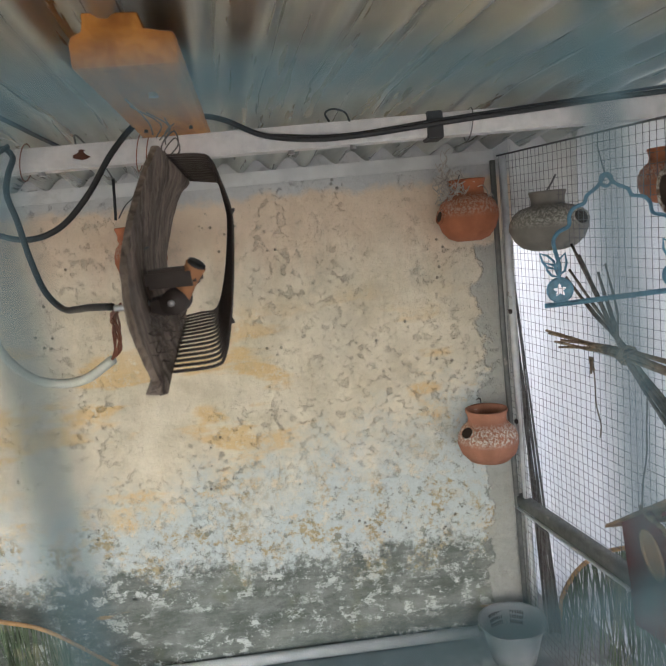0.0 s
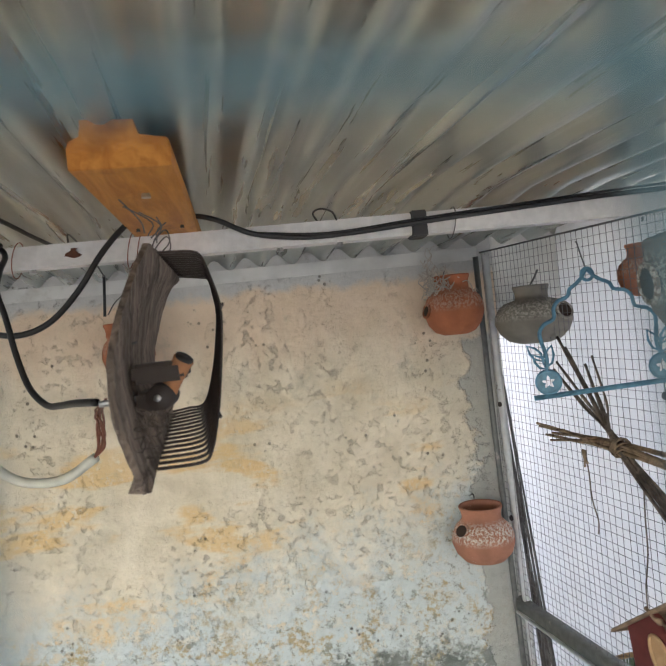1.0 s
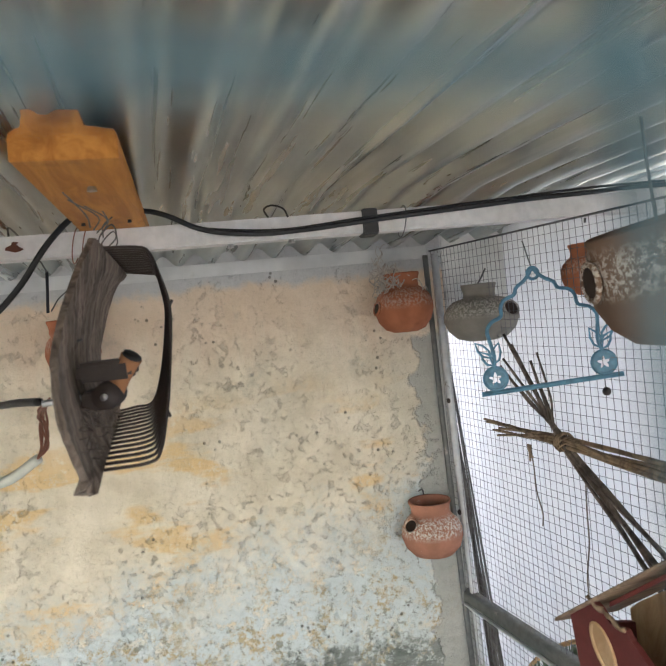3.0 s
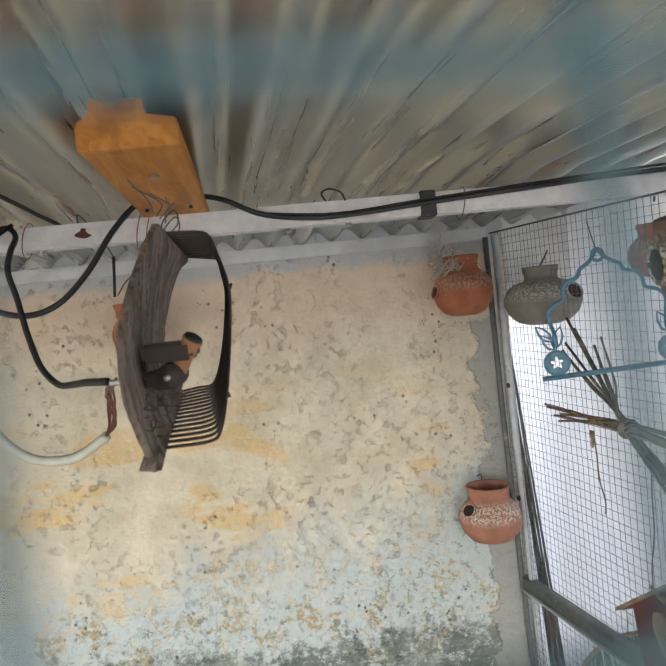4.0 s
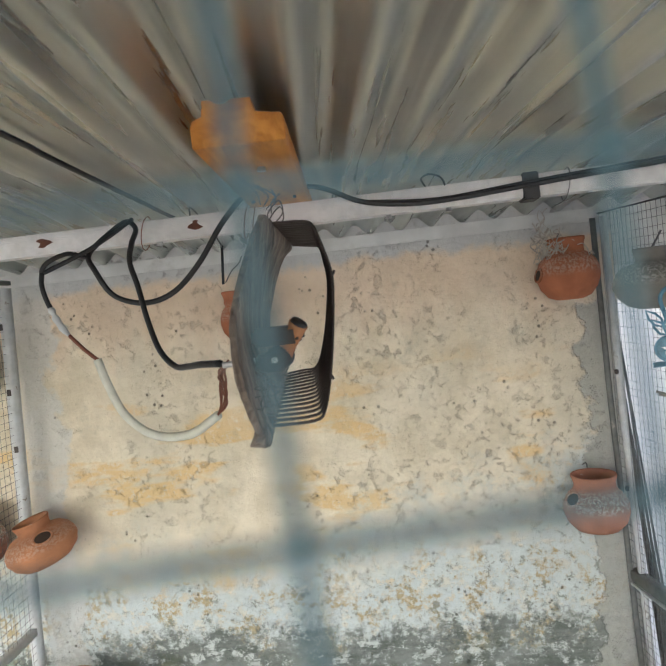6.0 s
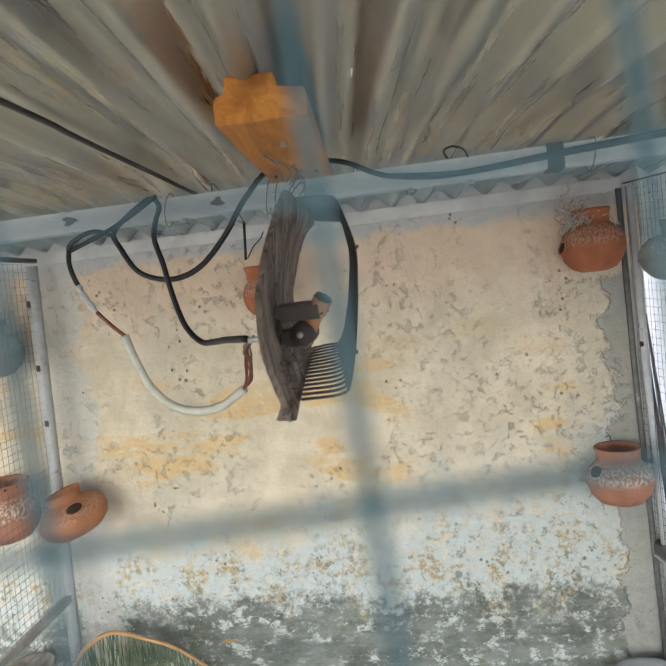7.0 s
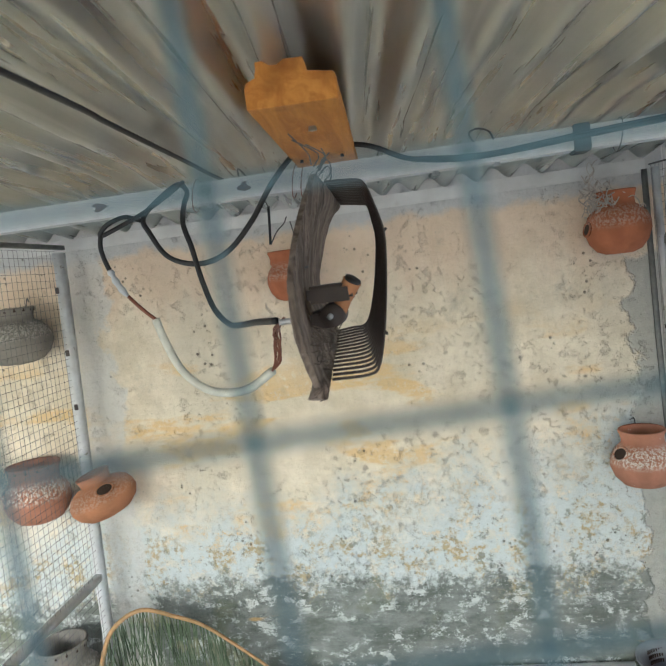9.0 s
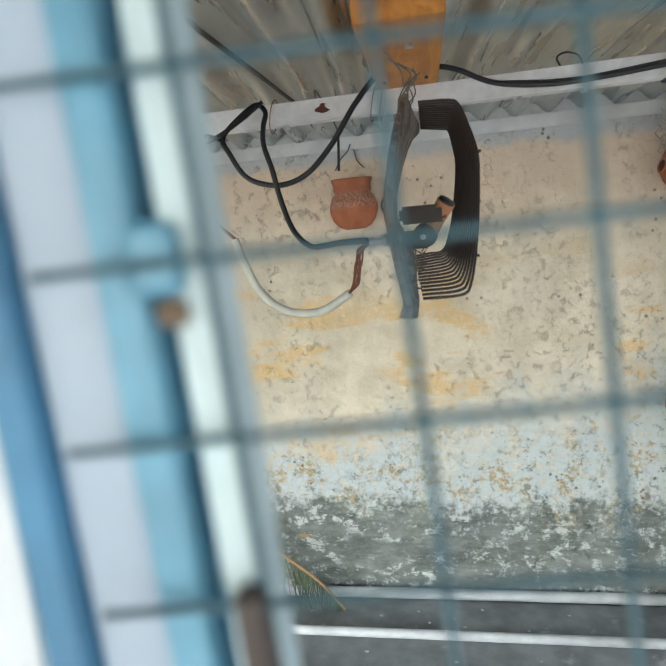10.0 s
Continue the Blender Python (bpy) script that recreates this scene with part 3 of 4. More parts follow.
    tube("bolt", [(-0.150, -0.90, 1.150), (-0.170, -0.903, 1.1495), (-0.190, -0.906, 1.149)], [0.0034, 0.0034, 0.0034], STEEL, t, "threaded blue-grey bolt")
    tube("nut", [(-0.167, -0.9025, 1.1497), (-0.174, -0.9035, 1.1495)], 0.0072, STEEL, t, sides=6)
    tube("wire_tie", smooth_path([(-0.155, -0.90, 1.155), (-0.168, -0.89, 1.175), (-0.175, -0.88, 1.19), (-0.168, -0.87, 1.205), (-0.155, -0.86, 1.21)]), 0.0012, WIRE, t)
    for k in range(5):
        a = k * 0.9
        tube("wire_end", smooth_path([(-0.145, -0.72 - 0.02 * k, 1.34), (-0.14 + 0.012 * math.sin(a), -0.74 - 0.02 * k, 1.352), (-0.145 + 0.02 * math.cos(a), -0.76 - 0.02 * k, 1.358 + 0.004 * k)], 4), 0.0009, WIRE, t, sides=5)
    for x, y in ((-0.158, -0.60), (-0.150, -0.66)):
        tube("hanger_wire", smooth_path([(x, y, 1.335), (x + 0.012, y + 0.005, 1.35), (x + 0.004, y + 0.03, 1.372), (x - 0.01, y + 0.005, 1.352), (x - 0.012, y, 1.335)], 4), 0.0011, WIRE, t, sides=5)
    rnd = random.Random(3)
    for k in range(16):
        p = Vector((-0.14 + rnd.uniform(-0.004, 0.01), -0.97 + rnd.uniform(0, 0.12), 1.10 + rnd.uniform(-0.01, 0.035)))
        q = [p + Vector([rnd.uniform(-0.014, 0.014) for _ in range(3)]) for _ in range(3)]
        tube("tangle", smooth_path([p] + q, 3), 0.0008, STICK_DARK, t, sides=4)


rack()


# ---- clay pots ----
def clay_pot(at, mat, width, label, group="clay pots", squash=1.0, hole=None, tilt=(0, 0, 0), neck=0.55, notched=False, lip=1.0, bowl=False):
    """A round nesting pot, made 0.15 m wide and scaled; its hole is a dark disc laid on the uncut body."""
    s = width / 0.15
    t = thing("clay_pot", at, label, "pot", group)
    t.matrix_basis = pose(*at, *tilt) @ Matrix.Diagonal((s, s, s * squash, 1))
    r = 0.075
    prof = [(0.0, 0.0), (0.03, 0.0005), (0.05, 0.008), (0.066, 0.026), (0.0745, 0.05), (0.0735, 0.068), (0.066, 0.086), (0.054, 0.099), (neck * r * 1.02, 0.106), (neck * r, 0.116), (neck * r * 1.04, 0.126), (neck * r * 1.12 * lip, 0.134), (neck * r * 1.10 * lip, 0.138), (neck * r * 0.98 * lip, 0.137), (neck * r * 0.90, 0.126), (neck * r * 0.86, 0.110), (0.045, 0.095), (0.06, 0.072), (0.066, 0.05), (0.055, 0.02), (0.0, 0.008)]
    if bowl:
        prof = [(0.0, 0.0), (0.03, 0.0005), (0.05, 0.008), (0.066, 0.026), (0.0745, 0.05), (0.075, 0.068), (0.072, 0.088), (0.066, 0.108), (0.0665, 0.114), (0.064, 0.117), (0.060, 0.110), (0.066, 0.088), (0.068, 0.066), (0.066, 0.05), (0.055, 0.02), (0.0, 0.008)]
    seg = 40
    bm = bmesh.new()
    rings = []
    rnd = random.Random(int(width * 1e4) + int(at[0] * 97))
    ph = rnd.uniform(0, 6)
    for rr, z in prof:
        if rr == 0:
            rings.append([bm.verts.new((0, 0, z))])
        else:
            ring = []
            for k in range(seg):
                a = 2 * math.pi * k / seg
                w = 1 + 0.012 * math.sin(2 * a + ph) + 0.008 * math.sin(5 * a + 7 * z * 10 + ph)
                ring.append(bm.verts.new((rr * w * math.cos(a), rr * w * math.sin(a), z)))
            rings.append(ring)
    for i in range(len(rings) - 1):
        a, b = rings[i], rings[i + 1]
        for k in range(seg):
            l = (k + 1) % seg
            if len(a) == 1:
                q = (a[0], b[l], b[k])
            elif len(b) == 1:
                q = (a[k], a[l], b[0])
            else:
                q = (a[k], a[l], b[l], b[k])
            bm.faces.new(q)
    ob = part("body", bm, mat, t, smooth=True)
    if hole:
        ha, hz, hr = hole
        rad = 0.0742 if bowl else 0.0725 if hz < 0.075 else 0.064
        c = Vector((rad * math.cos(ha), rad * math.sin(ha), hz))
        out = Vector((math.cos(ha), math.sin(ha), 0.15 if bowl else 0.25 if hz < 0.075 else 0.7)).normalized()
        side = Vector((-math.sin(ha), math.cos(ha), 0))
        up = out.cross(side)
        ring = [c + out * 0.0015 * 1.0 + side * hr * math.cos(a) + up * hr * 0.85 * math.sin(a) for a in [k * math.pi / 12 for k in range(24)]]
        tube("opening_rim", ring, 0.0032, mat, t, closed=True)
        bm = bmesh.new()
        rim = [bm.verts.new(p + out * 0.0022) for p in ring]
        deep = [bm.verts.new(c + (p - c) * 0.8 - out * 0.02) for p in ring]
        for k in range(24):
            bm.faces.new((rim[k], rim[(k + 1) % 24], deep[(k + 1) % 24], deep[k]))
        # This dark disc carries the hole's inner shade as colour.
        bm.faces.new([bm.verts.new(p + out * 0.0012) for p in ring])
        part("opening", bm, HOLE_SHADE, t, "entrance hole as a dark disc, its shade in the colour")
    if notched:
        for k in range(15):
            a = 2 * math.pi * k / 15
            rr = neck * r * 1.06 * lip
            # Dark boxes stand for the shaded gaps between the rim's teeth.
            part("notch", box_bm((rr * math.cos(a) - 0.0018, rr * math.sin(a) - 0.0018, 0.1275), (rr * math.cos(a) + 0.0018, rr * math.sin(a) + 0.0018, 0.1365), 0.0004), HOLE_SHADE, t)
    return t


clay_pot((0.423, -0.093, 1.160), RED_POT, 0.142, "red clay nesting pot with frayed string in the wall corner", neck=0.55, squash=1.08, hole=(radians(190), 0.06, 0.017))
clay_pot((0.440, -0.088, 0.615), PALE_POT, 0.147, "dusty pink clay pot speckled white on its shoulder", neck=0.62, hole=(radians(205), 0.088, 0.02))
clay_pot((0.556, -0.235, 1.128), GREY_POT, 0.162, "grey soiled clay pot with a broken side, hung on the mesh", squash=0.84, neck=0.42, hole=(radians(-60), 0.072, 0.022))
clay_pot((0.540, -0.90, 1.142), BROWN_POT, 0.178, "large brown clay pot with bird droppings near the grille", squash=1.05, bowl=True, hole=(radians(168), 0.078, 0.021), tilt=(0, -13, 0))
clay_pot((0.655, -0.515, 1.205), RED_POT, 0.10, "small red clay pot high beside the mesh", neck=0.6)
clay_pot((-0.893, -0.098, 0.645), ORANGE_POT, 0.178, "tilted orange clay pot on the mesh post", squash=0.72, neck=0.45, tilt=(6, -16, 0), hole=(radians(-50), 0.094, 0.019))
clay_pot((-0.338, -0.085, 1.143), RED_POT, 0.118, "red clay jar hanging from a wire on the wall", squash=1.12, neck=0.76)
clay_pot((-1.09, -0.085, 1.062), GREY_POT, 0.185, "grey-brown clay pot with a toothed rim behind the side mesh", squash=0.86, neck=0.55, notched=True)
clay_pot((-1.105, -0.085, 0.632), PALE_POT, 0.172, "pink clay pot with toothed rim behind the side mesh", squash=1.0, neck=0.72, notched=True, hole=(radians(215), 0.085, 0.018))
clay_pot((-1.10, -0.10, 0.10), GREY_POT, 0.20, "dull clay pot with toothed rim on the floor", squash=1.05, neck=0.62, notched=True)


def pot_hangers():
    spots = [((0.422, -0.03, 1.295), (0.43, -0.002, 1.31)), ((0.44, -0.045, 0.735), (0.44, -0.002, 0.75)), ((-1.09, -0.03, 1.18), (-1.09, -0.002, 1.22)), ((-1.105, -0.03, 0.755), (-1.105, -0.002, 0.78))]
    for a, b in spots:
        ob = tube("wire_hanger", smooth_path([a, ((a[0] + b[0]) / 2 + 0.004, (a[1] + b[1]) / 2, b[2] + 0.008), b], 5), 0.0015, WIRE)
        tagged(ob, "thin wire hanger behind a clay pot", "hanger", "pot hangers")
    ob = tube("wire_hanger", smooth_path([(-0.375, -0.085, 1.287), (-0.366, -0.05, 1.315), (-0.352, -0.02, 1.335), (-0.345, -0.006, 1.352), (-0.338, -0.003, 1.335), (-0.33, -0.02, 1.31), (-0.305, -0.085, 1.287)], 6), 0.0015, WIRE)
    tagged(ob, "bent wire hanger of the hanging clay jar", "hanger", "pot hangers")
    ob = tube("cable_tie", [(-0.322, -0.3, 1.352), (-0.325, -0.3, 1.31), (-0.328, -0.3, 1.272)], 0.0032, BLACK, flat=0.5)
    tagged(ob, "black plastic cable tie hanging straight down", "cable tie")
    ob = tube("tie_anchor", smooth_path([(-0.322, -0.3, 1.350), (-0.322, -0.36, 1.372), (-0.32, -0.5, 1.40), (-0.318, -0.52, 1.381)], 5), 0.0015, WIRE)
    tagged(ob, "thin wire that holds the cable tie", "wire")
    ob = tube("pot_stay", smooth_path([(0.655, -0.515, 1.335), (0.652, -0.525, 1.355), (0.648, -0.53, 1.372)], 4), 0.002, WIRE)
    tagged(ob, "wire stay of the small red pot", "hanger", "pot hangers")
    ob = tube("pot_stay", smooth_path([(0.515, -0.90, 1.265), (0.515, -0.89, 1.35), (0.52, -0.88, 1.412)], 4), 0.002, WIRE)
    tagged(ob, "wire stay of the large brown pot", "hanger", "pot hangers")
    ob = tube("pot_stay", smooth_path([(0.54, -0.235, 1.235), (0.56, -0.24, 1.262), (0.57, -0.25, 1.285)], 4), 0.002, WIRE)
    tagged(ob, "wire stay of the grey soiled pot", "hanger", "pot hangers")


pot_hangers()


def frayed_string():
    rnd = random.Random(11)
    v, f = [], []
    for k in range(70):
        a = rnd.uniform(radians(120), radians(300))
        p = Vector((0.422 + 0.042 * math.cos(a), -0.093 + 0.042 * math.sin(a), 1.272 + rnd.uniform(-0.012, 0.02)))
        if k % 2:
            p = Vector((0.365 + rnd.uniform(-0.012, 0.03), -0.10 + rnd.uniform(-0.03, 0.03), 1.268 + rnd.uniform(-0.015, 0.075)))
        pts = [p]
        for _ in range(5):
            p = p + Vector((rnd.uniform(-0.012, 0.012), rnd.uniform(-0.012, 0.012), rnd.uniform(-0.016, 0.016)))
            pts.append(p)
        tube_data(smooth_path(pts, 3), rnd.uniform(0.0006, 0.0014), 4, v, f)
    ob = mesh_ob("frayed_string", v, f, FLUFF)
    tagged(ob, "tangle of dirty white frayed string on the red pot", "string", kind="stuff")


frayed_string()


# ---- side panels of wire mesh ----
def mesh_wires(name, corner, nu, nv, pitch, radius, parent, seed=0, sag=0.0012):
    """A welded mesh: corner(u, v) gives the place for u, v from 0 to 1."""
    rnd = random.Random(seed)
    v, f = [], []
    for i in range(nu + 1):
        d = rnd.uniform(-0.0012, 0.0012)
        path = [corner(i / nu, k / 12) + Vector((rnd.uniform(-sag, sag), d + rnd.uniform(-sag, sag) * 0.5, 0)) for k in range(13)]
        tube_data(path, radius, 4, v, f)
    for j in range(nv + 1):
        d = rnd.uniform(-0.0014, 0.0014)
        path = [corner(k / 16, j / nv) + Vector((rnd.uniform(-sag, sag), 0, d + rnd.uniform(-sag, sag) * 0.6)) for k in range(17)]
        tube_data(path, radius, 4, v, f)
    return tagged(mesh_ob(name, v, f, WIRE, parent, "grey welded wire mesh"), kind="stuff")


def right_panel():
    t = thing("mesh_panel", (0.53, -0.02, 0.1), "side panel of grey wire mesh in a worn steel frame", "mesh panel", "side panels")
    inv = Matrix.Translation((-0.53, 0.02, -0.1))
    at = lambda y, z: inv @ Vector((0.53 - 0.12 * y, y, z))

    def corner(u, v):
        y = -0.01 - 1.42 * u
        lo, hi = 0.105, 1.357 + 0.034 * y
        mid = 0.47 - 0.055 * y
        z = lo + (mid - lo) * v / 0.3 if v < 0.3 else mid + (hi - mid) * (v - 0.3) / 0.7
        return at(y, z)

    mesh_wires("mesh", corner, 80, 70, 0.018, 0.00055, t, 5)
    tube("upright", [inv @ Vector((0.508, -0.03, 1.345)), inv @ Vector((0.512, -0.03, 0.93)), inv @ Vector((0.523, -0.03, 0.48)), inv @ Vector((0.534, -0.03, 0.1))], 0.0075, GALV, t, "grey steel upright", 4)
    tube("edge_strip", [inv @ Vector((0.524, -0.055, 1.345)), inv @ Vector((0.529, -0.055, 0.93)), inv @ Vector((0.540, -0.055, 0.48)), inv @ Vector((0.549, -0.055, 0.1))], 0.0095, POST, t, "pale painted strip", 4)
    tube("rail", [at(-0.02, 0.478), at(-0.6, 0.514), at(-1.43, 0.56)], 0.018, GALV, t, "grey angle iron rail", 4)
    tube("rail_lip", [at(-0.02, 0.458) + Vector((-0.012, 0, 0)), at(-0.6, 0.493) + Vector((-0.012, 0, 0)), at(-1.43, 0.538) + Vector((-0.012, 0, 0))], 0.004, POST, t, sides=4)
    tube("top_wire", [at(0.0, 1.357), at(-0.7, 1.332), at(-1.43, 1.308)], 0.002, WIRE, t)
    tube("end_post", [at(-1.43, 0.1), at(-1.43, 1.32)], 0.012, GALV, t, sides=4)
    for z in (0.979, 0.7):
        part("screw", box_bm((-0.012, -0.046, z - 0.1 - 0.006), (-0.004, -0.036, z - 0.1 + 0.006), 0.002), CLAMP, t)


def left_panel():
    t = thing("mesh_panel", (-0.97, -0.06, 0.1), "side panel of fine wire mesh with a white steel post", "mesh panel", "side panels")
    inv = Matrix.Translation((0.97, 0.06, -0.1))

    def corner(u, v):
        return inv @ Vector((-0.952 - 0.03 * (1 - v), -0.07 - 1.35 * u, 0.105 + 1.235 * v))

    mesh_wires("mesh", corner, 70, 66, 0.019, 0.00045, t, 9)
    tube("post", [inv @ Vector((-0.946, -0.06, 1.336)), inv @ Vector((-0.962, -0.06, 0.9)), inv @ Vector((-0.977, -0.06, 0.456)), inv @ Vector((-0.988, -0.06, 0.1))], 0.0165, POST, t, "grey-white chipped post", 4)
    tube("rail", [inv @ Vector((-0.976, -0.06, 0.458)), inv @ Vector((-0.976, -1.42, 0.446))], 0.013, POST, t, sides=4)
    tube("top_rail", [inv @ Vector((-0.95, -0.03, 1.350)), inv @ Vector((-0.95, -1.42, 1.36))], 0.008, GALV, t, sides=4)
    tube("bottom_rail", [inv @ Vector((-1.20, -0.075, 0.118)), inv @ Vector((-0.985, -0.075, 0.118))], 0.013, PIPE, t, sides=4)
    tube("end_post", [inv @ Vector((-0.985, -1.42, 0.1)), inv @ Vector((-0.953, -1.42, 1.36))], 0.012, POST, t, sides=4)
    for z in (1.075, 0.93, 1.24):
        part("mark", box_bm((0.97 - 0.962 - 0.004, -0.013, z - 0.1 - 0.009), (0.97 - 0.962 + 0.007, -0.0105, z - 0.1 + 0.007), 0.001), CLAMP, t)


right_panel()
left_panel()


def dark_band_stand_in():
    rnd = random.Random(2)
    # Added dark strands stand in for the shaded band at the sheet's edge.
    t = thing("dark_band_strands", (0.60, -0.045, 0.1), "added dark leaning strands for the shaded band at the sheet's edge", "bamboo")
    for k in range(9):
        o = (k - 4) * 0.0042
        base = Vector((o, rnd.uniform(-0.008, 0.008), 0))
        top = Vector((-0.015 + o * 0.25, 0.135, 0.62 + rnd.uniform(0, 0.35)))
        tube("band_strand", [base, base.lerp(top, 0.5) + Vector((rnd.uniform(-0.002, 0.002), 0, 0)), top], [0.0034, 0.003, 0.0016], DARK_BAND, t, sides=6)


dark_band_stand_in()


# ---- perches and toys ----
def stick_bundle():
    t = thing("stick_bundle", (0, 0, 0), "bundle of dry sticks tied crosswise with cord", "perch")
    rnd = random.Random(21)
    knot = Vector((0.562, -0.54, 0.951))
    level = [((0.531, -0.272, 0.954), (0.607, -0.98, 0.940)), ((0.534, -0.295, 0.940), (0.612, -1.0, 0.925)), ((0.533, -0.33, 0.948), (0.600, -0.93, 0.951)), ((0.537, -0.31, 0.930), (0.604, -0.95, 0.918))]
    slope = [((0.546, -0.398, 1.122), (0.606, -0.90, 0.665)), ((0.553, -0.458, 1.092), (0.612, -0.93, 0.70)), ((0.540, -0.351, 1.078), (0.600, -0.86, 0.64)), ((0.545, -0.38, 1.055), (0.607, -0.88, 0.72)), ((0.556, -0.48, 1.05), (0.603, -0.84, 0.66))]
    for pairs, mat, lab in ((level, STICK, "tan dry stick"), (slope, STICK_DARK, "dark dry stick")):
        spare = [[Vector(p) + Vector((rnd.uniform(-0.004, 0.004), rnd.uniform(-0.05, 0.03), rnd.uniform(-0.022, 0.022))) for p in q] for q in pairs[:3]]
        for a, b in pairs + spare:
            a, b = Vector(a), Vector(b)
            mid = knot + Vector((rnd.uniform(-0.006, 0.006), rnd.uniform(-0.004, 0.004), rnd.uniform(-0.009, 0.009)))
            pts = [a, a.lerp(mid, 0.5) + Vector([rnd.uniform(-0.004, 0.004) for _ in range(3)]), mid, mid.lerp(b, 0.5) + Vector([rnd.uniform(-0.006, 0.006) for _ in range(3)]), b]
            path = smooth_path(pts, 7)
            r0 = rnd.uniform(0.0024, 0.0043)
            radii = [r0 * (0.75 + 0.45 * i / len(path)) * (1 + 0.10 * math.sin(i * 1.7 + r0 * 900)) for i in range(len(path))]
            tube("stick", path, radii, mat, t, lab, 7)
    for k in range(7):
        a0 = rnd.uniform(0, 6)
        ax = Vector((0.1, -1, rnd.uniform(-1.3, 0.2))).normalized()
        s1 = ax.orthogonal().normalized()
        s2 = ax.cross(s1)
        ring = [knot + ax * (k - 3) * 0.003 + (s1 * math.cos(a) + s2 * math.sin(a)) * 0.0155 for a in [a0 + q * math.pi / 7 for q in range(14)]]
        tube("cord", ring, 0.0018, STICK, t, "brown tying cord", 5, closed=True)
    for k in range(3):
        tube("cord_end", smooth_path([(0.548, -0.425 - 0.006 * k, 0.93), (0.547, -0.43, 0.915 - 0.008 * k), (0.551, -0.437 + 0.008 * k, 0.905)], 4), 0.002, STICK, t, sides=5)
    for pts in ([(0.549, -0.43, 0.93), (0.551, -0.435, 0.89), (0.550, -0.44, 0.84), (0.555, -0.446, 0.80), (0.553, -0.445, 0.775)], [(0.571, -0.585, 0.91), (0.570, -0.58, 0.84), (0.573, -0.572, 0.78), (0.568, -0.565, 0.72), (0.570, -0.56, 0.668)]):
        tube("hanging_string", smooth_path(pts, 6), 0.0014, STICK_DARK, t, "thin dark hanging string", 5)


stick_bundle()


def swing():
    """A flat blue plastic swing: scalloped arch, two leaf posts, two star discs and a bar."""
    t = thing("bird_swing", (0.516, -0.602, 1.0635), "blue plastic bird swing with star discs and leaves", "swing")
    t.matrix_basis = pose(0.516, -0.602, 1.0635, 0, -4.2, -19.2) @ Matrix.Scale(0.884, 4)
    w = 0.118
    arch = [(-0.098, 0.096), (-0.099, 0.118), (-0.088, 0.132), (-0.070, 0.140), (-0.067, 0.158), (-0.058, 0.170), (-0.040, 0.176), (-0.034, 0.188), (-0.020, 0.197), (-0.010, 0.206), (0.0, 0.218)]
    arch = arch + [(-x, z) for x, z in arch[-2::-1]]
    tube("arch", smooth_path([(x, 0, z) for x, z in arch], 5), 0.0042, TOY, t, flat=0.8)
    ring = [(0.010 * math.sin(a), 0, 0.210 + 0.011 * math.cos(a)) for a in [k * math.pi / 8 for k in range(16)]]
    tube("top_eye", ring, 0.003, TOY, t, closed=True)
    tube("bar", [(-w - 0.01, 0, 0), (0, 0, 0), (w + 0.01, 0, 0)], 0.0048, TOY, t)
    for sx in (-1, 1):
        c = Vector((sx * 0.098, 0, 0.026))
        outer = [c + Vector((0.0208 * math.cos(a), 0, 0.0208 * math.sin(a))) for a in [k * math.pi / 12 for k in range(24)]]
        tube("disc_rim", outer, 0.0034, TOY, t, closed=True)
        bm = bmesh.new()
        n = 20
        for d in (-0.002, 0.002):
            star = []
            ringv = []
            for k in range(n):
                a = math.pi / 2 + 2 * math.pi * k / n
                step = k % 4
                rr = (0.013, 0.0090, 0.0056, 0.0090)[step]
                star.append(bm.verts.new((c.x + rr * math.cos(a), d, c.z + rr * math.sin(a))))
                ringv.append(bm.verts.new((c.x + 0.0198 * math.cos(a), d, c.z + 0.0198 * math.sin(a))))
            for k in range(n):
                l = (k + 1) % n
                bm.faces.new((star[k], star[l], ringv[l], ringv[k]))
        part("star_disc", bm, TOY, t, "disc with a star-shaped opening")
        for (bx, bz, tx, tz, ww) in ((0.096, 0.050, 0.118, 0.080, 0.010), (0.099, 0.052, 0.082, 0.092, 0.011), (0.102, 0.066, 0.125, 0.098, 0.010)):
            a, b = Vector((sx * bx, 0, bz)), Vector((sx * tx, 0, tz))
            d = (b - a)
            nrm = Vector((-d.z, 0, d.x)).normalized()
            leaf = [a, a.lerp(b, 0.3) + nrm * ww * 0.8, a.lerp(b, 0.65) + nrm * ww * 0.7, b, a.lerp(b, 0.65) - nrm * ww * 0.7, a.lerp(b, 0.3) - nrm * ww * 0.8]
            tube("leaf", leaf, 0.0024, TOY, t, closed=True, sides=6)
        tube("stem", smooth_path([(sx * 0.098, 0, 0.048), (sx * 0.094, 0, 0.07), (sx * 0.098, 0, 0.098)], 4), 0.0036, TOY, t)
    tube("hanger_wire", smooth_path([(0, 0, 0.216), (-0.003, 0.01, 0.245), (-0.004, 0.03, 0.272), (-0.004, 0.042, 0.2745)], 5), 0.0012, WIRE, t)
    bm = bmesh.new()
    bmesh.ops.create_uvsphere(bm, u_segments=12, v_segments=8, radius=0.008, matrix=Matrix.Translation((0.094, 0, -0.028)))
    part("bead", bm, CLAMP, t, "small dark bell bead", True)
    tube("bead_wire", [(0.094, 0, -0.004), (0.094, 0, -0.022)], 0.001, WIRE, t)


swing()


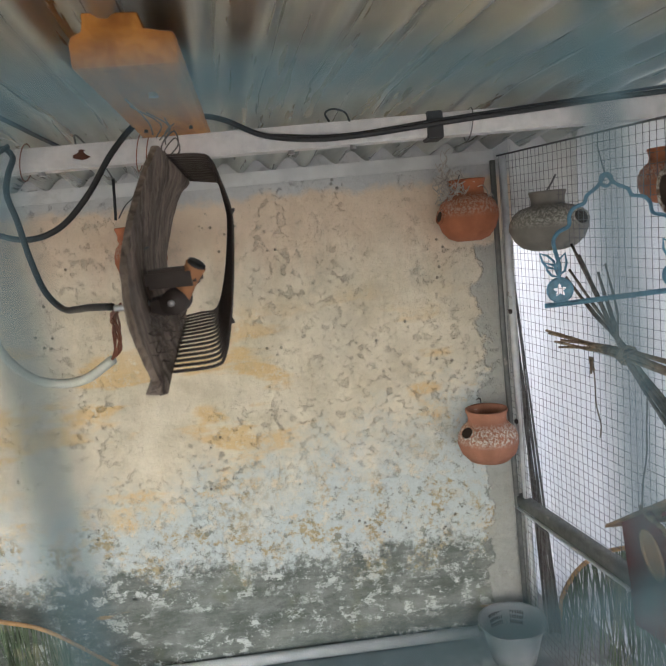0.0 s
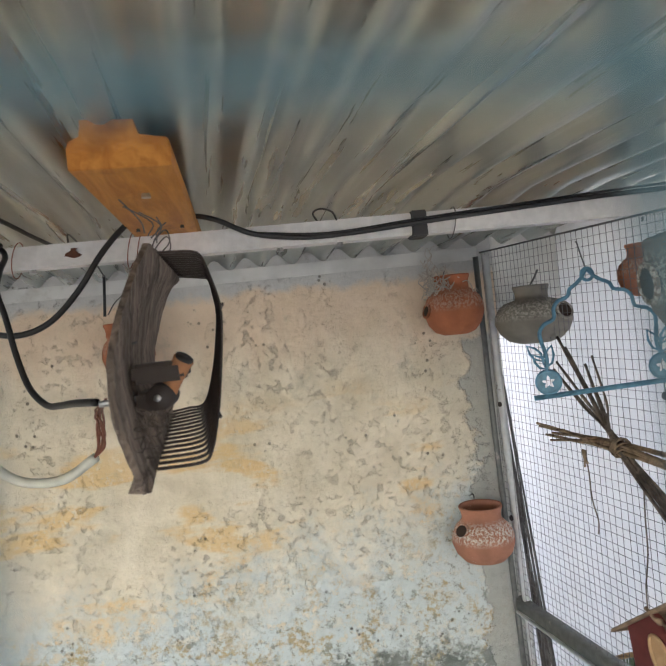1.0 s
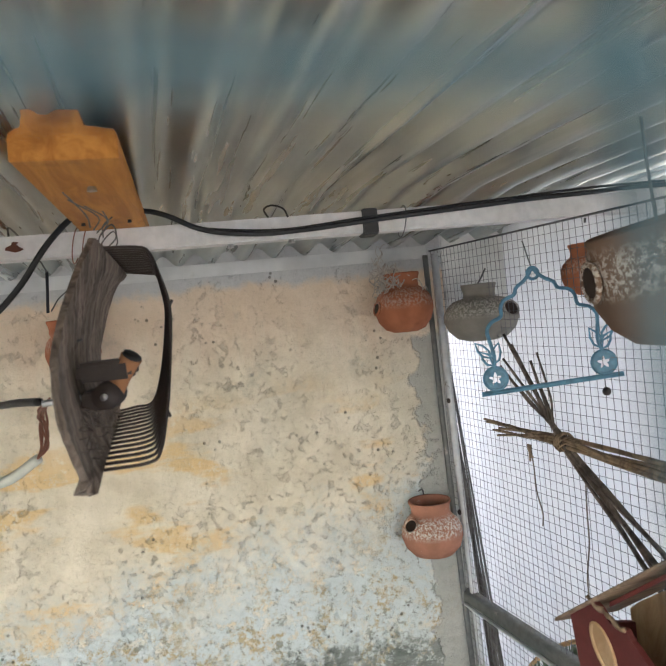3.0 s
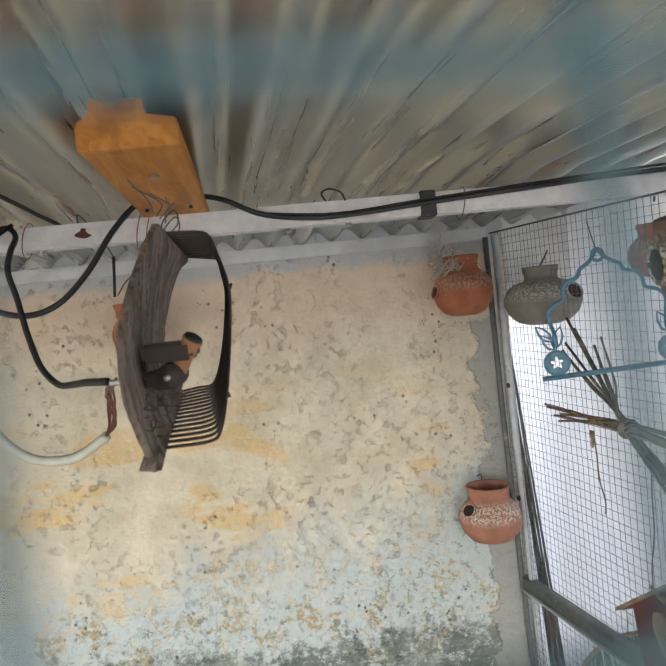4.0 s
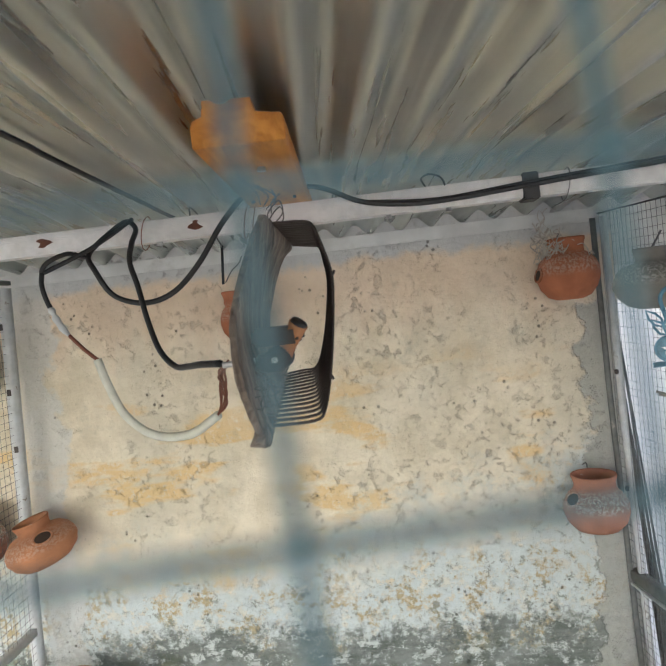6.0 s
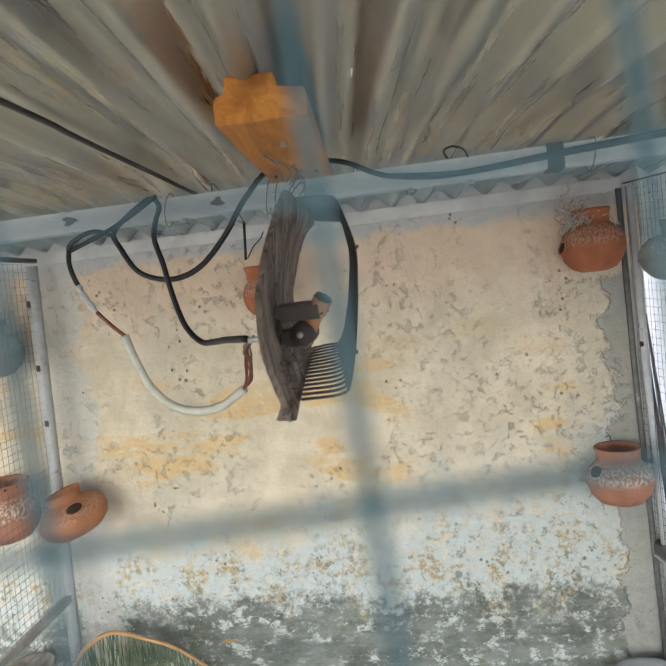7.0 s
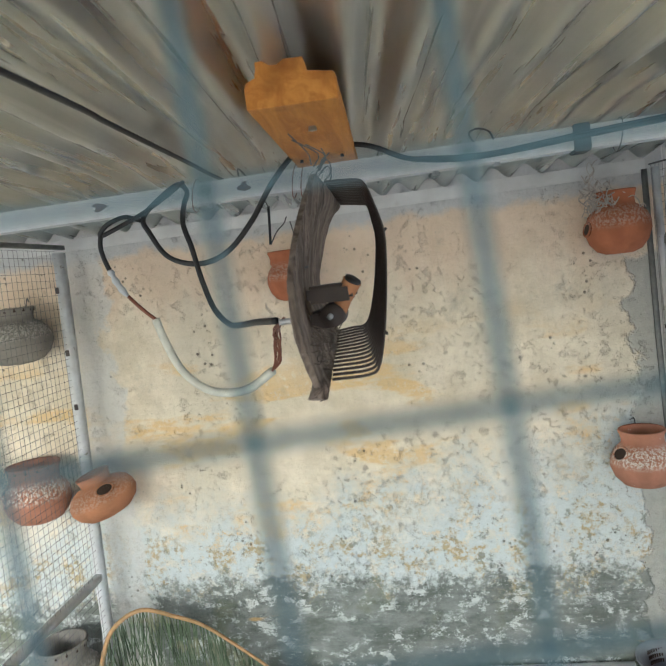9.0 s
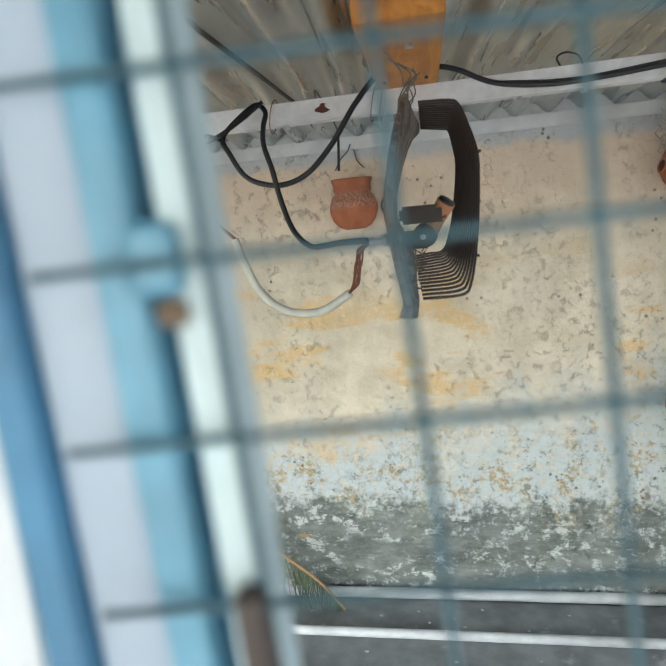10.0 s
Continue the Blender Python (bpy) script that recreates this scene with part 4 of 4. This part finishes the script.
def bird_house():
    t = thing("bird_house", (0, 0, 0), "maroon wooden nest box with a tan roof and chewed edges", "nest box")
    front = Vector((0.452, -0.85, 0.0))
    ax = Vector((0.94, 0.34, 0)).normalized()
    sd = Vector((0.30, -0.95, 0)).normalized()

    def P(a, u, z):
        return front + ax * a + sd * u + Vector((0, 0, z))

    # the front is chewed away along a slant; the pale inside shows above it
    chewed = [(-0.068, 0.62), (0.085, 0.62), (0.085, 0.705), (0.060, 0.722), (0.040, 0.742), (0.028, 0.749), (0.020, 0.760), (0.009, 0.767), (0.004, 0.779), (-0.010, 0.777), (-0.020, 0.778), (-0.030, 0.787), (-0.038, 0.796), (-0.050, 0.802), (-0.089, 0.768)]
    oval = [(-0.034 + 0.015 * math.cos(a) - 0.010 * math.sin(a), 0.742 + 0.030 * math.sin(a)) for a in [k * math.pi / 12 for k in range(24)]]
    slab("front", chewed, lambda u, v, d: P(d, u, v), 0.010, RED_WOOD, t, "maroon painted front with a chewed top", 0.001)
    slab("hole_lining", oval, lambda u, v, d: P(-0.0015 + d * 0.5, u, v), 0.0028, TAN_WOOD, t, "oval entrance with pale chewed lining")
    tube("hole_rim", [P(-0.002, u, v) for u, v in oval], 0.0024, TAN_WOOD, t, closed=True, sides=6)
    back = [(-0.068, 0.62), (0.085, 0.62), (0.085, 0.862), (-0.05, 0.768), (-0.068, 0.752)]
    slab("back", back, lambda u, v, d: P(0.10 + d, u, v), 0.010, TAN_WOOD, t, "pale plywood back")
    slab("side", [(0.011, 0.62), (0.099, 0.62), (0.099, 0.858), (0.011, 0.876)], lambda u, v, d: P(u, 0.074 + d, v), 0.010, DULL_WOOD, t, "dull brown side board")
    slab("side", [(0.011, 0.62), (0.099, 0.62), (0.099, 0.735), (0.011, 0.762)], lambda u, v, d: P(u, -0.069 + d, v), 0.009, RED_WOOD, t)
    slab("floor_board", [(0.011, -0.059), (0.099, -0.059), (0.099, 0.073), (0.011, 0.073)], lambda u, v, d: P(u, v, 0.62 + d), 0.009, TAN_WOOD, t)
    slab("roof_board", [(-0.008, -0.112), (0.125, -0.112), (0.125, 0.095), (-0.008, 0.095)], lambda u, v, d: P(u, v, 0.754 + (v + 0.105) * 0.735 - 0.20 * u + d), 0.005, DULL_WOOD, t, "dull brown sloping roof board", 0.001)
    slab("batten", [(0.012, -0.03), (0.02, -0.03), (0.02, 0.07), (0.012, 0.07)], lambda u, v, d: P(u, v, 0.738 + (v + 0.105) * 0.735 + d), 0.007, RED_WOOD, t, "maroon batten under the roof", 0.001)
    rnd = random.Random(8)
    chips = [P(-0.002 + rnd.uniform(-0.002, 0.002), -0.052 + 0.056 * k / 9, 0.803 - 0.024 * k / 9 + rnd.uniform(-0.003, 0.003)) for k in range(10)]
    tube("chewed_edge", chips, [0.0032 + rnd.uniform(-0.0016, 0.002) for _ in chips], STICK, t, "grey mossy chewed edge", 5)
    tube("fixing_wire", [P(0.105, -0.03, 0.78), P(0.15, -0.02, 0.775), P(0.175, -0.02, 0.77)], 0.002, WIRE, t)


bird_house()


# ---- along the floor ----
def tub():
    t = thing("plastic_tub", (0.462, -0.125, 0.1), "translucent grey plastic tub with slotted sides on the floor", "tub")
    prof = [(0.0, 0.003), (0.045, 0.0), (0.055, 0.003), (0.066, 0.05), (0.076, 0.098), (0.082, 0.106), (0.085, 0.106), (0.084, 0.101), (0.079, 0.0985), (0.0735, 0.094), (0.0625, 0.05), (0.051, 0.008), (0.0, 0.0075)]
    seg = 48
    verts, faces = [], []
    for r, z in prof:
        for k in range(seg):
            a = 2 * math.pi * k / seg
            dent = 1 - 0.10 * math.exp(-((a - radians(270)) / 0.35) ** 2) - 0.05 * math.exp(-((a - radians(90)) / 0.4) ** 2)
            verts.append((r * dent * math.cos(a), r * dent * math.sin(a), z))
    for i in range(len(prof) - 1):
        for k in range(seg):
            l = (k + 1) % seg
            faces.append((i * seg + k, i * seg + l, (i + 1) * seg + l, (i + 1) * seg + k))
    mesh_ob("shell", verts, faces, PLASTIC, t, smooth=True)
    for row in range(3):
        for k in range(16):
            a = radians(50 + 5.2 * k)
            if 6 <= k <= 8:
                continue
            r = 0.0635 + 0.004 * row
            c = Vector((r * math.cos(a) * 0.985, r * math.sin(a) * 0.985, 0.062 + 0.012 * row))
            # Each slot is a dark box, its shade given by colour.
            part("slot", box_bm(c - Vector((0.0018, 0.0018, 0.004)), c + Vector((0.0018, 0.0018, 0.004))), HOLE_SHADE, t)


tub()


def pipes():
    rnd = random.Random(1)
    for y, z, r, x1, lab in ((-0.021, 0.1155, 0.0150, 0.40, "white dusty plastic pipe lying along the wall foot"), (-0.195, 0.1125, 0.0120, 0.42, "white dusty plastic pipe lying across the floor")):
        ob = tube("floor_pipe", [(-2.4, y, z), (-1.2, y - 0.002, z), (-0.4, y, z), (x1, y, z)], r, PIPE, sides=14)
        tagged(ob, lab, "pipe", "floor pipes")
    bm = box_bm((-2.4, -0.172, 0.098), (0.5, -0.040, 0.106), 0.002)
    tagged(part("cement_strip", bm, CONCRETE), "grey cement strip between two white pipes", "strip", kind="structure")
    v, f = [], []
    for k in range(90):
        x, y = rnd.uniform(-1.0, 0.45), rnd.uniform(-0.9, -0.05)
        z = 0.1062 if -0.172 < y < -0.04 else 0.1002
        if -0.215 < y < -0.172 or y > -0.04:
            continue
        n = 7
        r = rnd.uniform(0.002, 0.008)
        o = len(v)
        for q in range(n):
            a = 2 * math.pi * q / n
            rr = r * rnd.uniform(0.5, 1.2)
            v.append((x + rr * math.cos(a), y + rr * math.sin(a) * 0.7, z))
        v.append((x, y, z + 0.0022))
        for q in range(n):
            f.append((o + q, o + (q + 1) % n, o + n))
    tagged(mesh_ob("droppings", v, f, DROPPING), "scattered white droppings on the grey floor", "droppings", kind="stuff")


pipes()


def palm_frond(stem, drop, label, seed, lean=(0.0, 0.0)):
    rnd = random.Random(seed)
    base = Vector(stem[0])
    t = thing("palm_frond", tuple(base), label, "palm frond", "palm fronds")
    path = [p - base for p in smooth_path(stem, 10)]
    n = len(path)
    tube("stem", path, [0.0075 - 0.0045 * i / n for i in range(n)], STRAW, t, "straw brown arched stem", 7)
    v, f = [], []
    for k in range(260):
        i = rnd.random() ** 0.8 * (n - 2) * 0.95 + n * 0.05
        p = path[min(int(i), n - 1)]
        d = max(0.05, (p.z + base.z - 0.104))
        ln = min(d * rnd.uniform(0.75, 1.05), drop)
        sway = Vector((rnd.uniform(-0.25, 0.25) + lean[0], rnd.uniform(-0.18, 0.08) + lean[1], 0))
        w = rnd.uniform(0.0012, 0.0028)
        yaw = rnd.uniform(0, math.pi)
        side = Vector((math.cos(yaw), math.sin(yaw), 0)) * w
        o = len(v)
        for s in range(6):
            q = s / 5
            c = p + sway * ln * q * (0.6 + 0.4 * q) + Vector((0, 0, -ln * q))
            c.z = max(c.z, 0.1035 - base.z)
            k2 = 1 - 0.85 * q * q
            v += [c - side * k2, c + side * k2, c + Vector((0, -w * 0.5, 0))]
        for s in range(5):
            a = o + s * 3
            f += [(a, a + 3, a + 5, a + 2), (a + 2, a + 5, a + 4, a + 1), (a, a + 1, a + 4, a + 3)]
    tagged(mesh_ob("foliage", v, f, LEAF, t, "thin drooping green leaflets"), kind="stuff")
    return t


palm_frond([(-1.03, -0.10, 0.103), (-1.0, -0.10, 0.20), (-0.95, -0.10, 0.315), (-0.86, -0.10, 0.372), (-0.76, -0.10, 0.35), (-0.68, -0.10, 0.318), (-0.57, -0.10, 0.235), (-0.514, -0.10, 0.186), (-0.455, -0.10, 0.11)], 0.3, "arched palm frond with thin green leaflets on the floor", 31, (0.05, 0.0))
palm_frond([(0.625, -0.02, 0.103), (0.627, -0.05, 0.206), (0.636, -0.152, 0.344), (0.652, -0.296, 0.458), (0.660, -0.40, 0.50), (0.672, -0.52, 0.47), (0.69, -0.68, 0.36)], 0.42, "arched dry palm frond behind the side mesh", 32, (0.0, -0.15))


# ---- the front grille and its blue door frame ----
def front_grille():
    t = thing("wire_grille", (0.0, -1.573, 0.1), "light blue painted wire grille at the front, shade put into its colour", "grille")
    lean, rise, turn = 0.0618, 0.0214, 0.152
    rnd = random.Random(6)

    def at(c, r, d=0.0):
        """A place on the leaning grille: c across, r up, d towards the wall."""
        z = r + rise * c
        x = c - lean * (z - 1.2)
        return Vector((x, turn * x + 0.0325 * (z - 1.2) + d, z - 0.1))

    for k in range(-2, 31):
        c = -0.0635 + 0.0265 * k + rnd.uniform(-0.0004, 0.0004)
        tube("upright_bar", [at(c, r, 0.0008) for r in (0.13, 0.5, 0.8, 1.0, 1.1, 1.2, 1.3, 1.395)], 0.0008, BLUE_SHADED, t, sides=7)
    for k in range(-7, 43):
        r = 1.2100 - 0.0254 * k
        dz = rnd.uniform(-0.0004, 0.0004)
        tube("cross_bar", [at(-0.140, r + dz, -0.0008), at(0.0, r, -0.0008), at(0.745, r + dz, -0.0008)], 0.0008, BLUE_SHADED, t, sides=7)
    tube("bottom_rail", [at(-0.12, 0.13, 0.011), at(0.75, 0.13, 0.011)], 0.011, BLUE_SHADED, t, sides=4)
    tube("top_rail", [at(-0.12, 1.396, 0.011), at(0.75, 1.396, 0.011)], 0.009, BLUE_SHADED, t, sides=4)
    tube("side_rail", [at(0.75, 0.13, 0.011), at(0.75, 1.39, 0.011)], 0.010, BLUE_SHADED, t, sides=4)

    j = thing("door_frame", (-0.13, -1.5915, 0.1), "blue painted steel door jamb with a rusty latch", "door frame")

    def jamb(x, z, d):
        return Vector((x + 0.13 - lean * (z - 1.165), turn * (x + 0.13) + 0.0325 * (z - 1.165) + d, z - 0.1))

    def strip(name, x0, x1, d0, d1, mat, label="", z0=0.1, z1=1.42, bevel=0.0008):
        slab(name, [(x0, z0), (x1, z0), (x1, z1), (x0, z1)], lambda u, v, w: jamb(u, v, d0 + w), d1 - d0, mat, j, label, bevel)

    # Each strip of the jamb has its own blue, from deep to whitish.
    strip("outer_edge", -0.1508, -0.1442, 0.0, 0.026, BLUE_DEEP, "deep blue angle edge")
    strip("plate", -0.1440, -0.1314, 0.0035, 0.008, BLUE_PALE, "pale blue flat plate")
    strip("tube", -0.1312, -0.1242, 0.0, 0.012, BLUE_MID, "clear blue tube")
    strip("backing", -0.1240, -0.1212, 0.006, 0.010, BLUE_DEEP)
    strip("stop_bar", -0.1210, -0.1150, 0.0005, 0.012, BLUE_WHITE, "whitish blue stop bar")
    strip("latch", -0.1255, -0.1175, -0.0024, -0.0004, BLUE_MID, "small blue latch", 1.1775, 1.188, 0.0014)
    strip("rust_patch", -0.1225, -0.1180, -0.0018, 0.0, RUST, "rusty weld", 1.173, 1.177, 0.0008)
    strip("bolt_keeper", -0.1180, -0.1135, -0.0050, 0.0, CLAMP, "dark worn bolt keeper", 1.104, 1.134, 0.0012)
    # Added white panel stands in for the bright outside left of the jamb.
    d = thing("bright_outside_panel", (-0.155, -1.585, 0.1), "added white panel standing in for the bright outside beside the blue jamb", "door")
    part("sheet", box_bm((-0.42, 0.0, 0.01), (-0.002, 0.006, 1.30), 0.001), OUTSIDE_WHITE, d)
    part("panel_edge", box_bm((-0.43, 0.006, 0.0), (-0.405, 0.02, 1.31), 0.001), BLUE_MID, d)


front_grille()
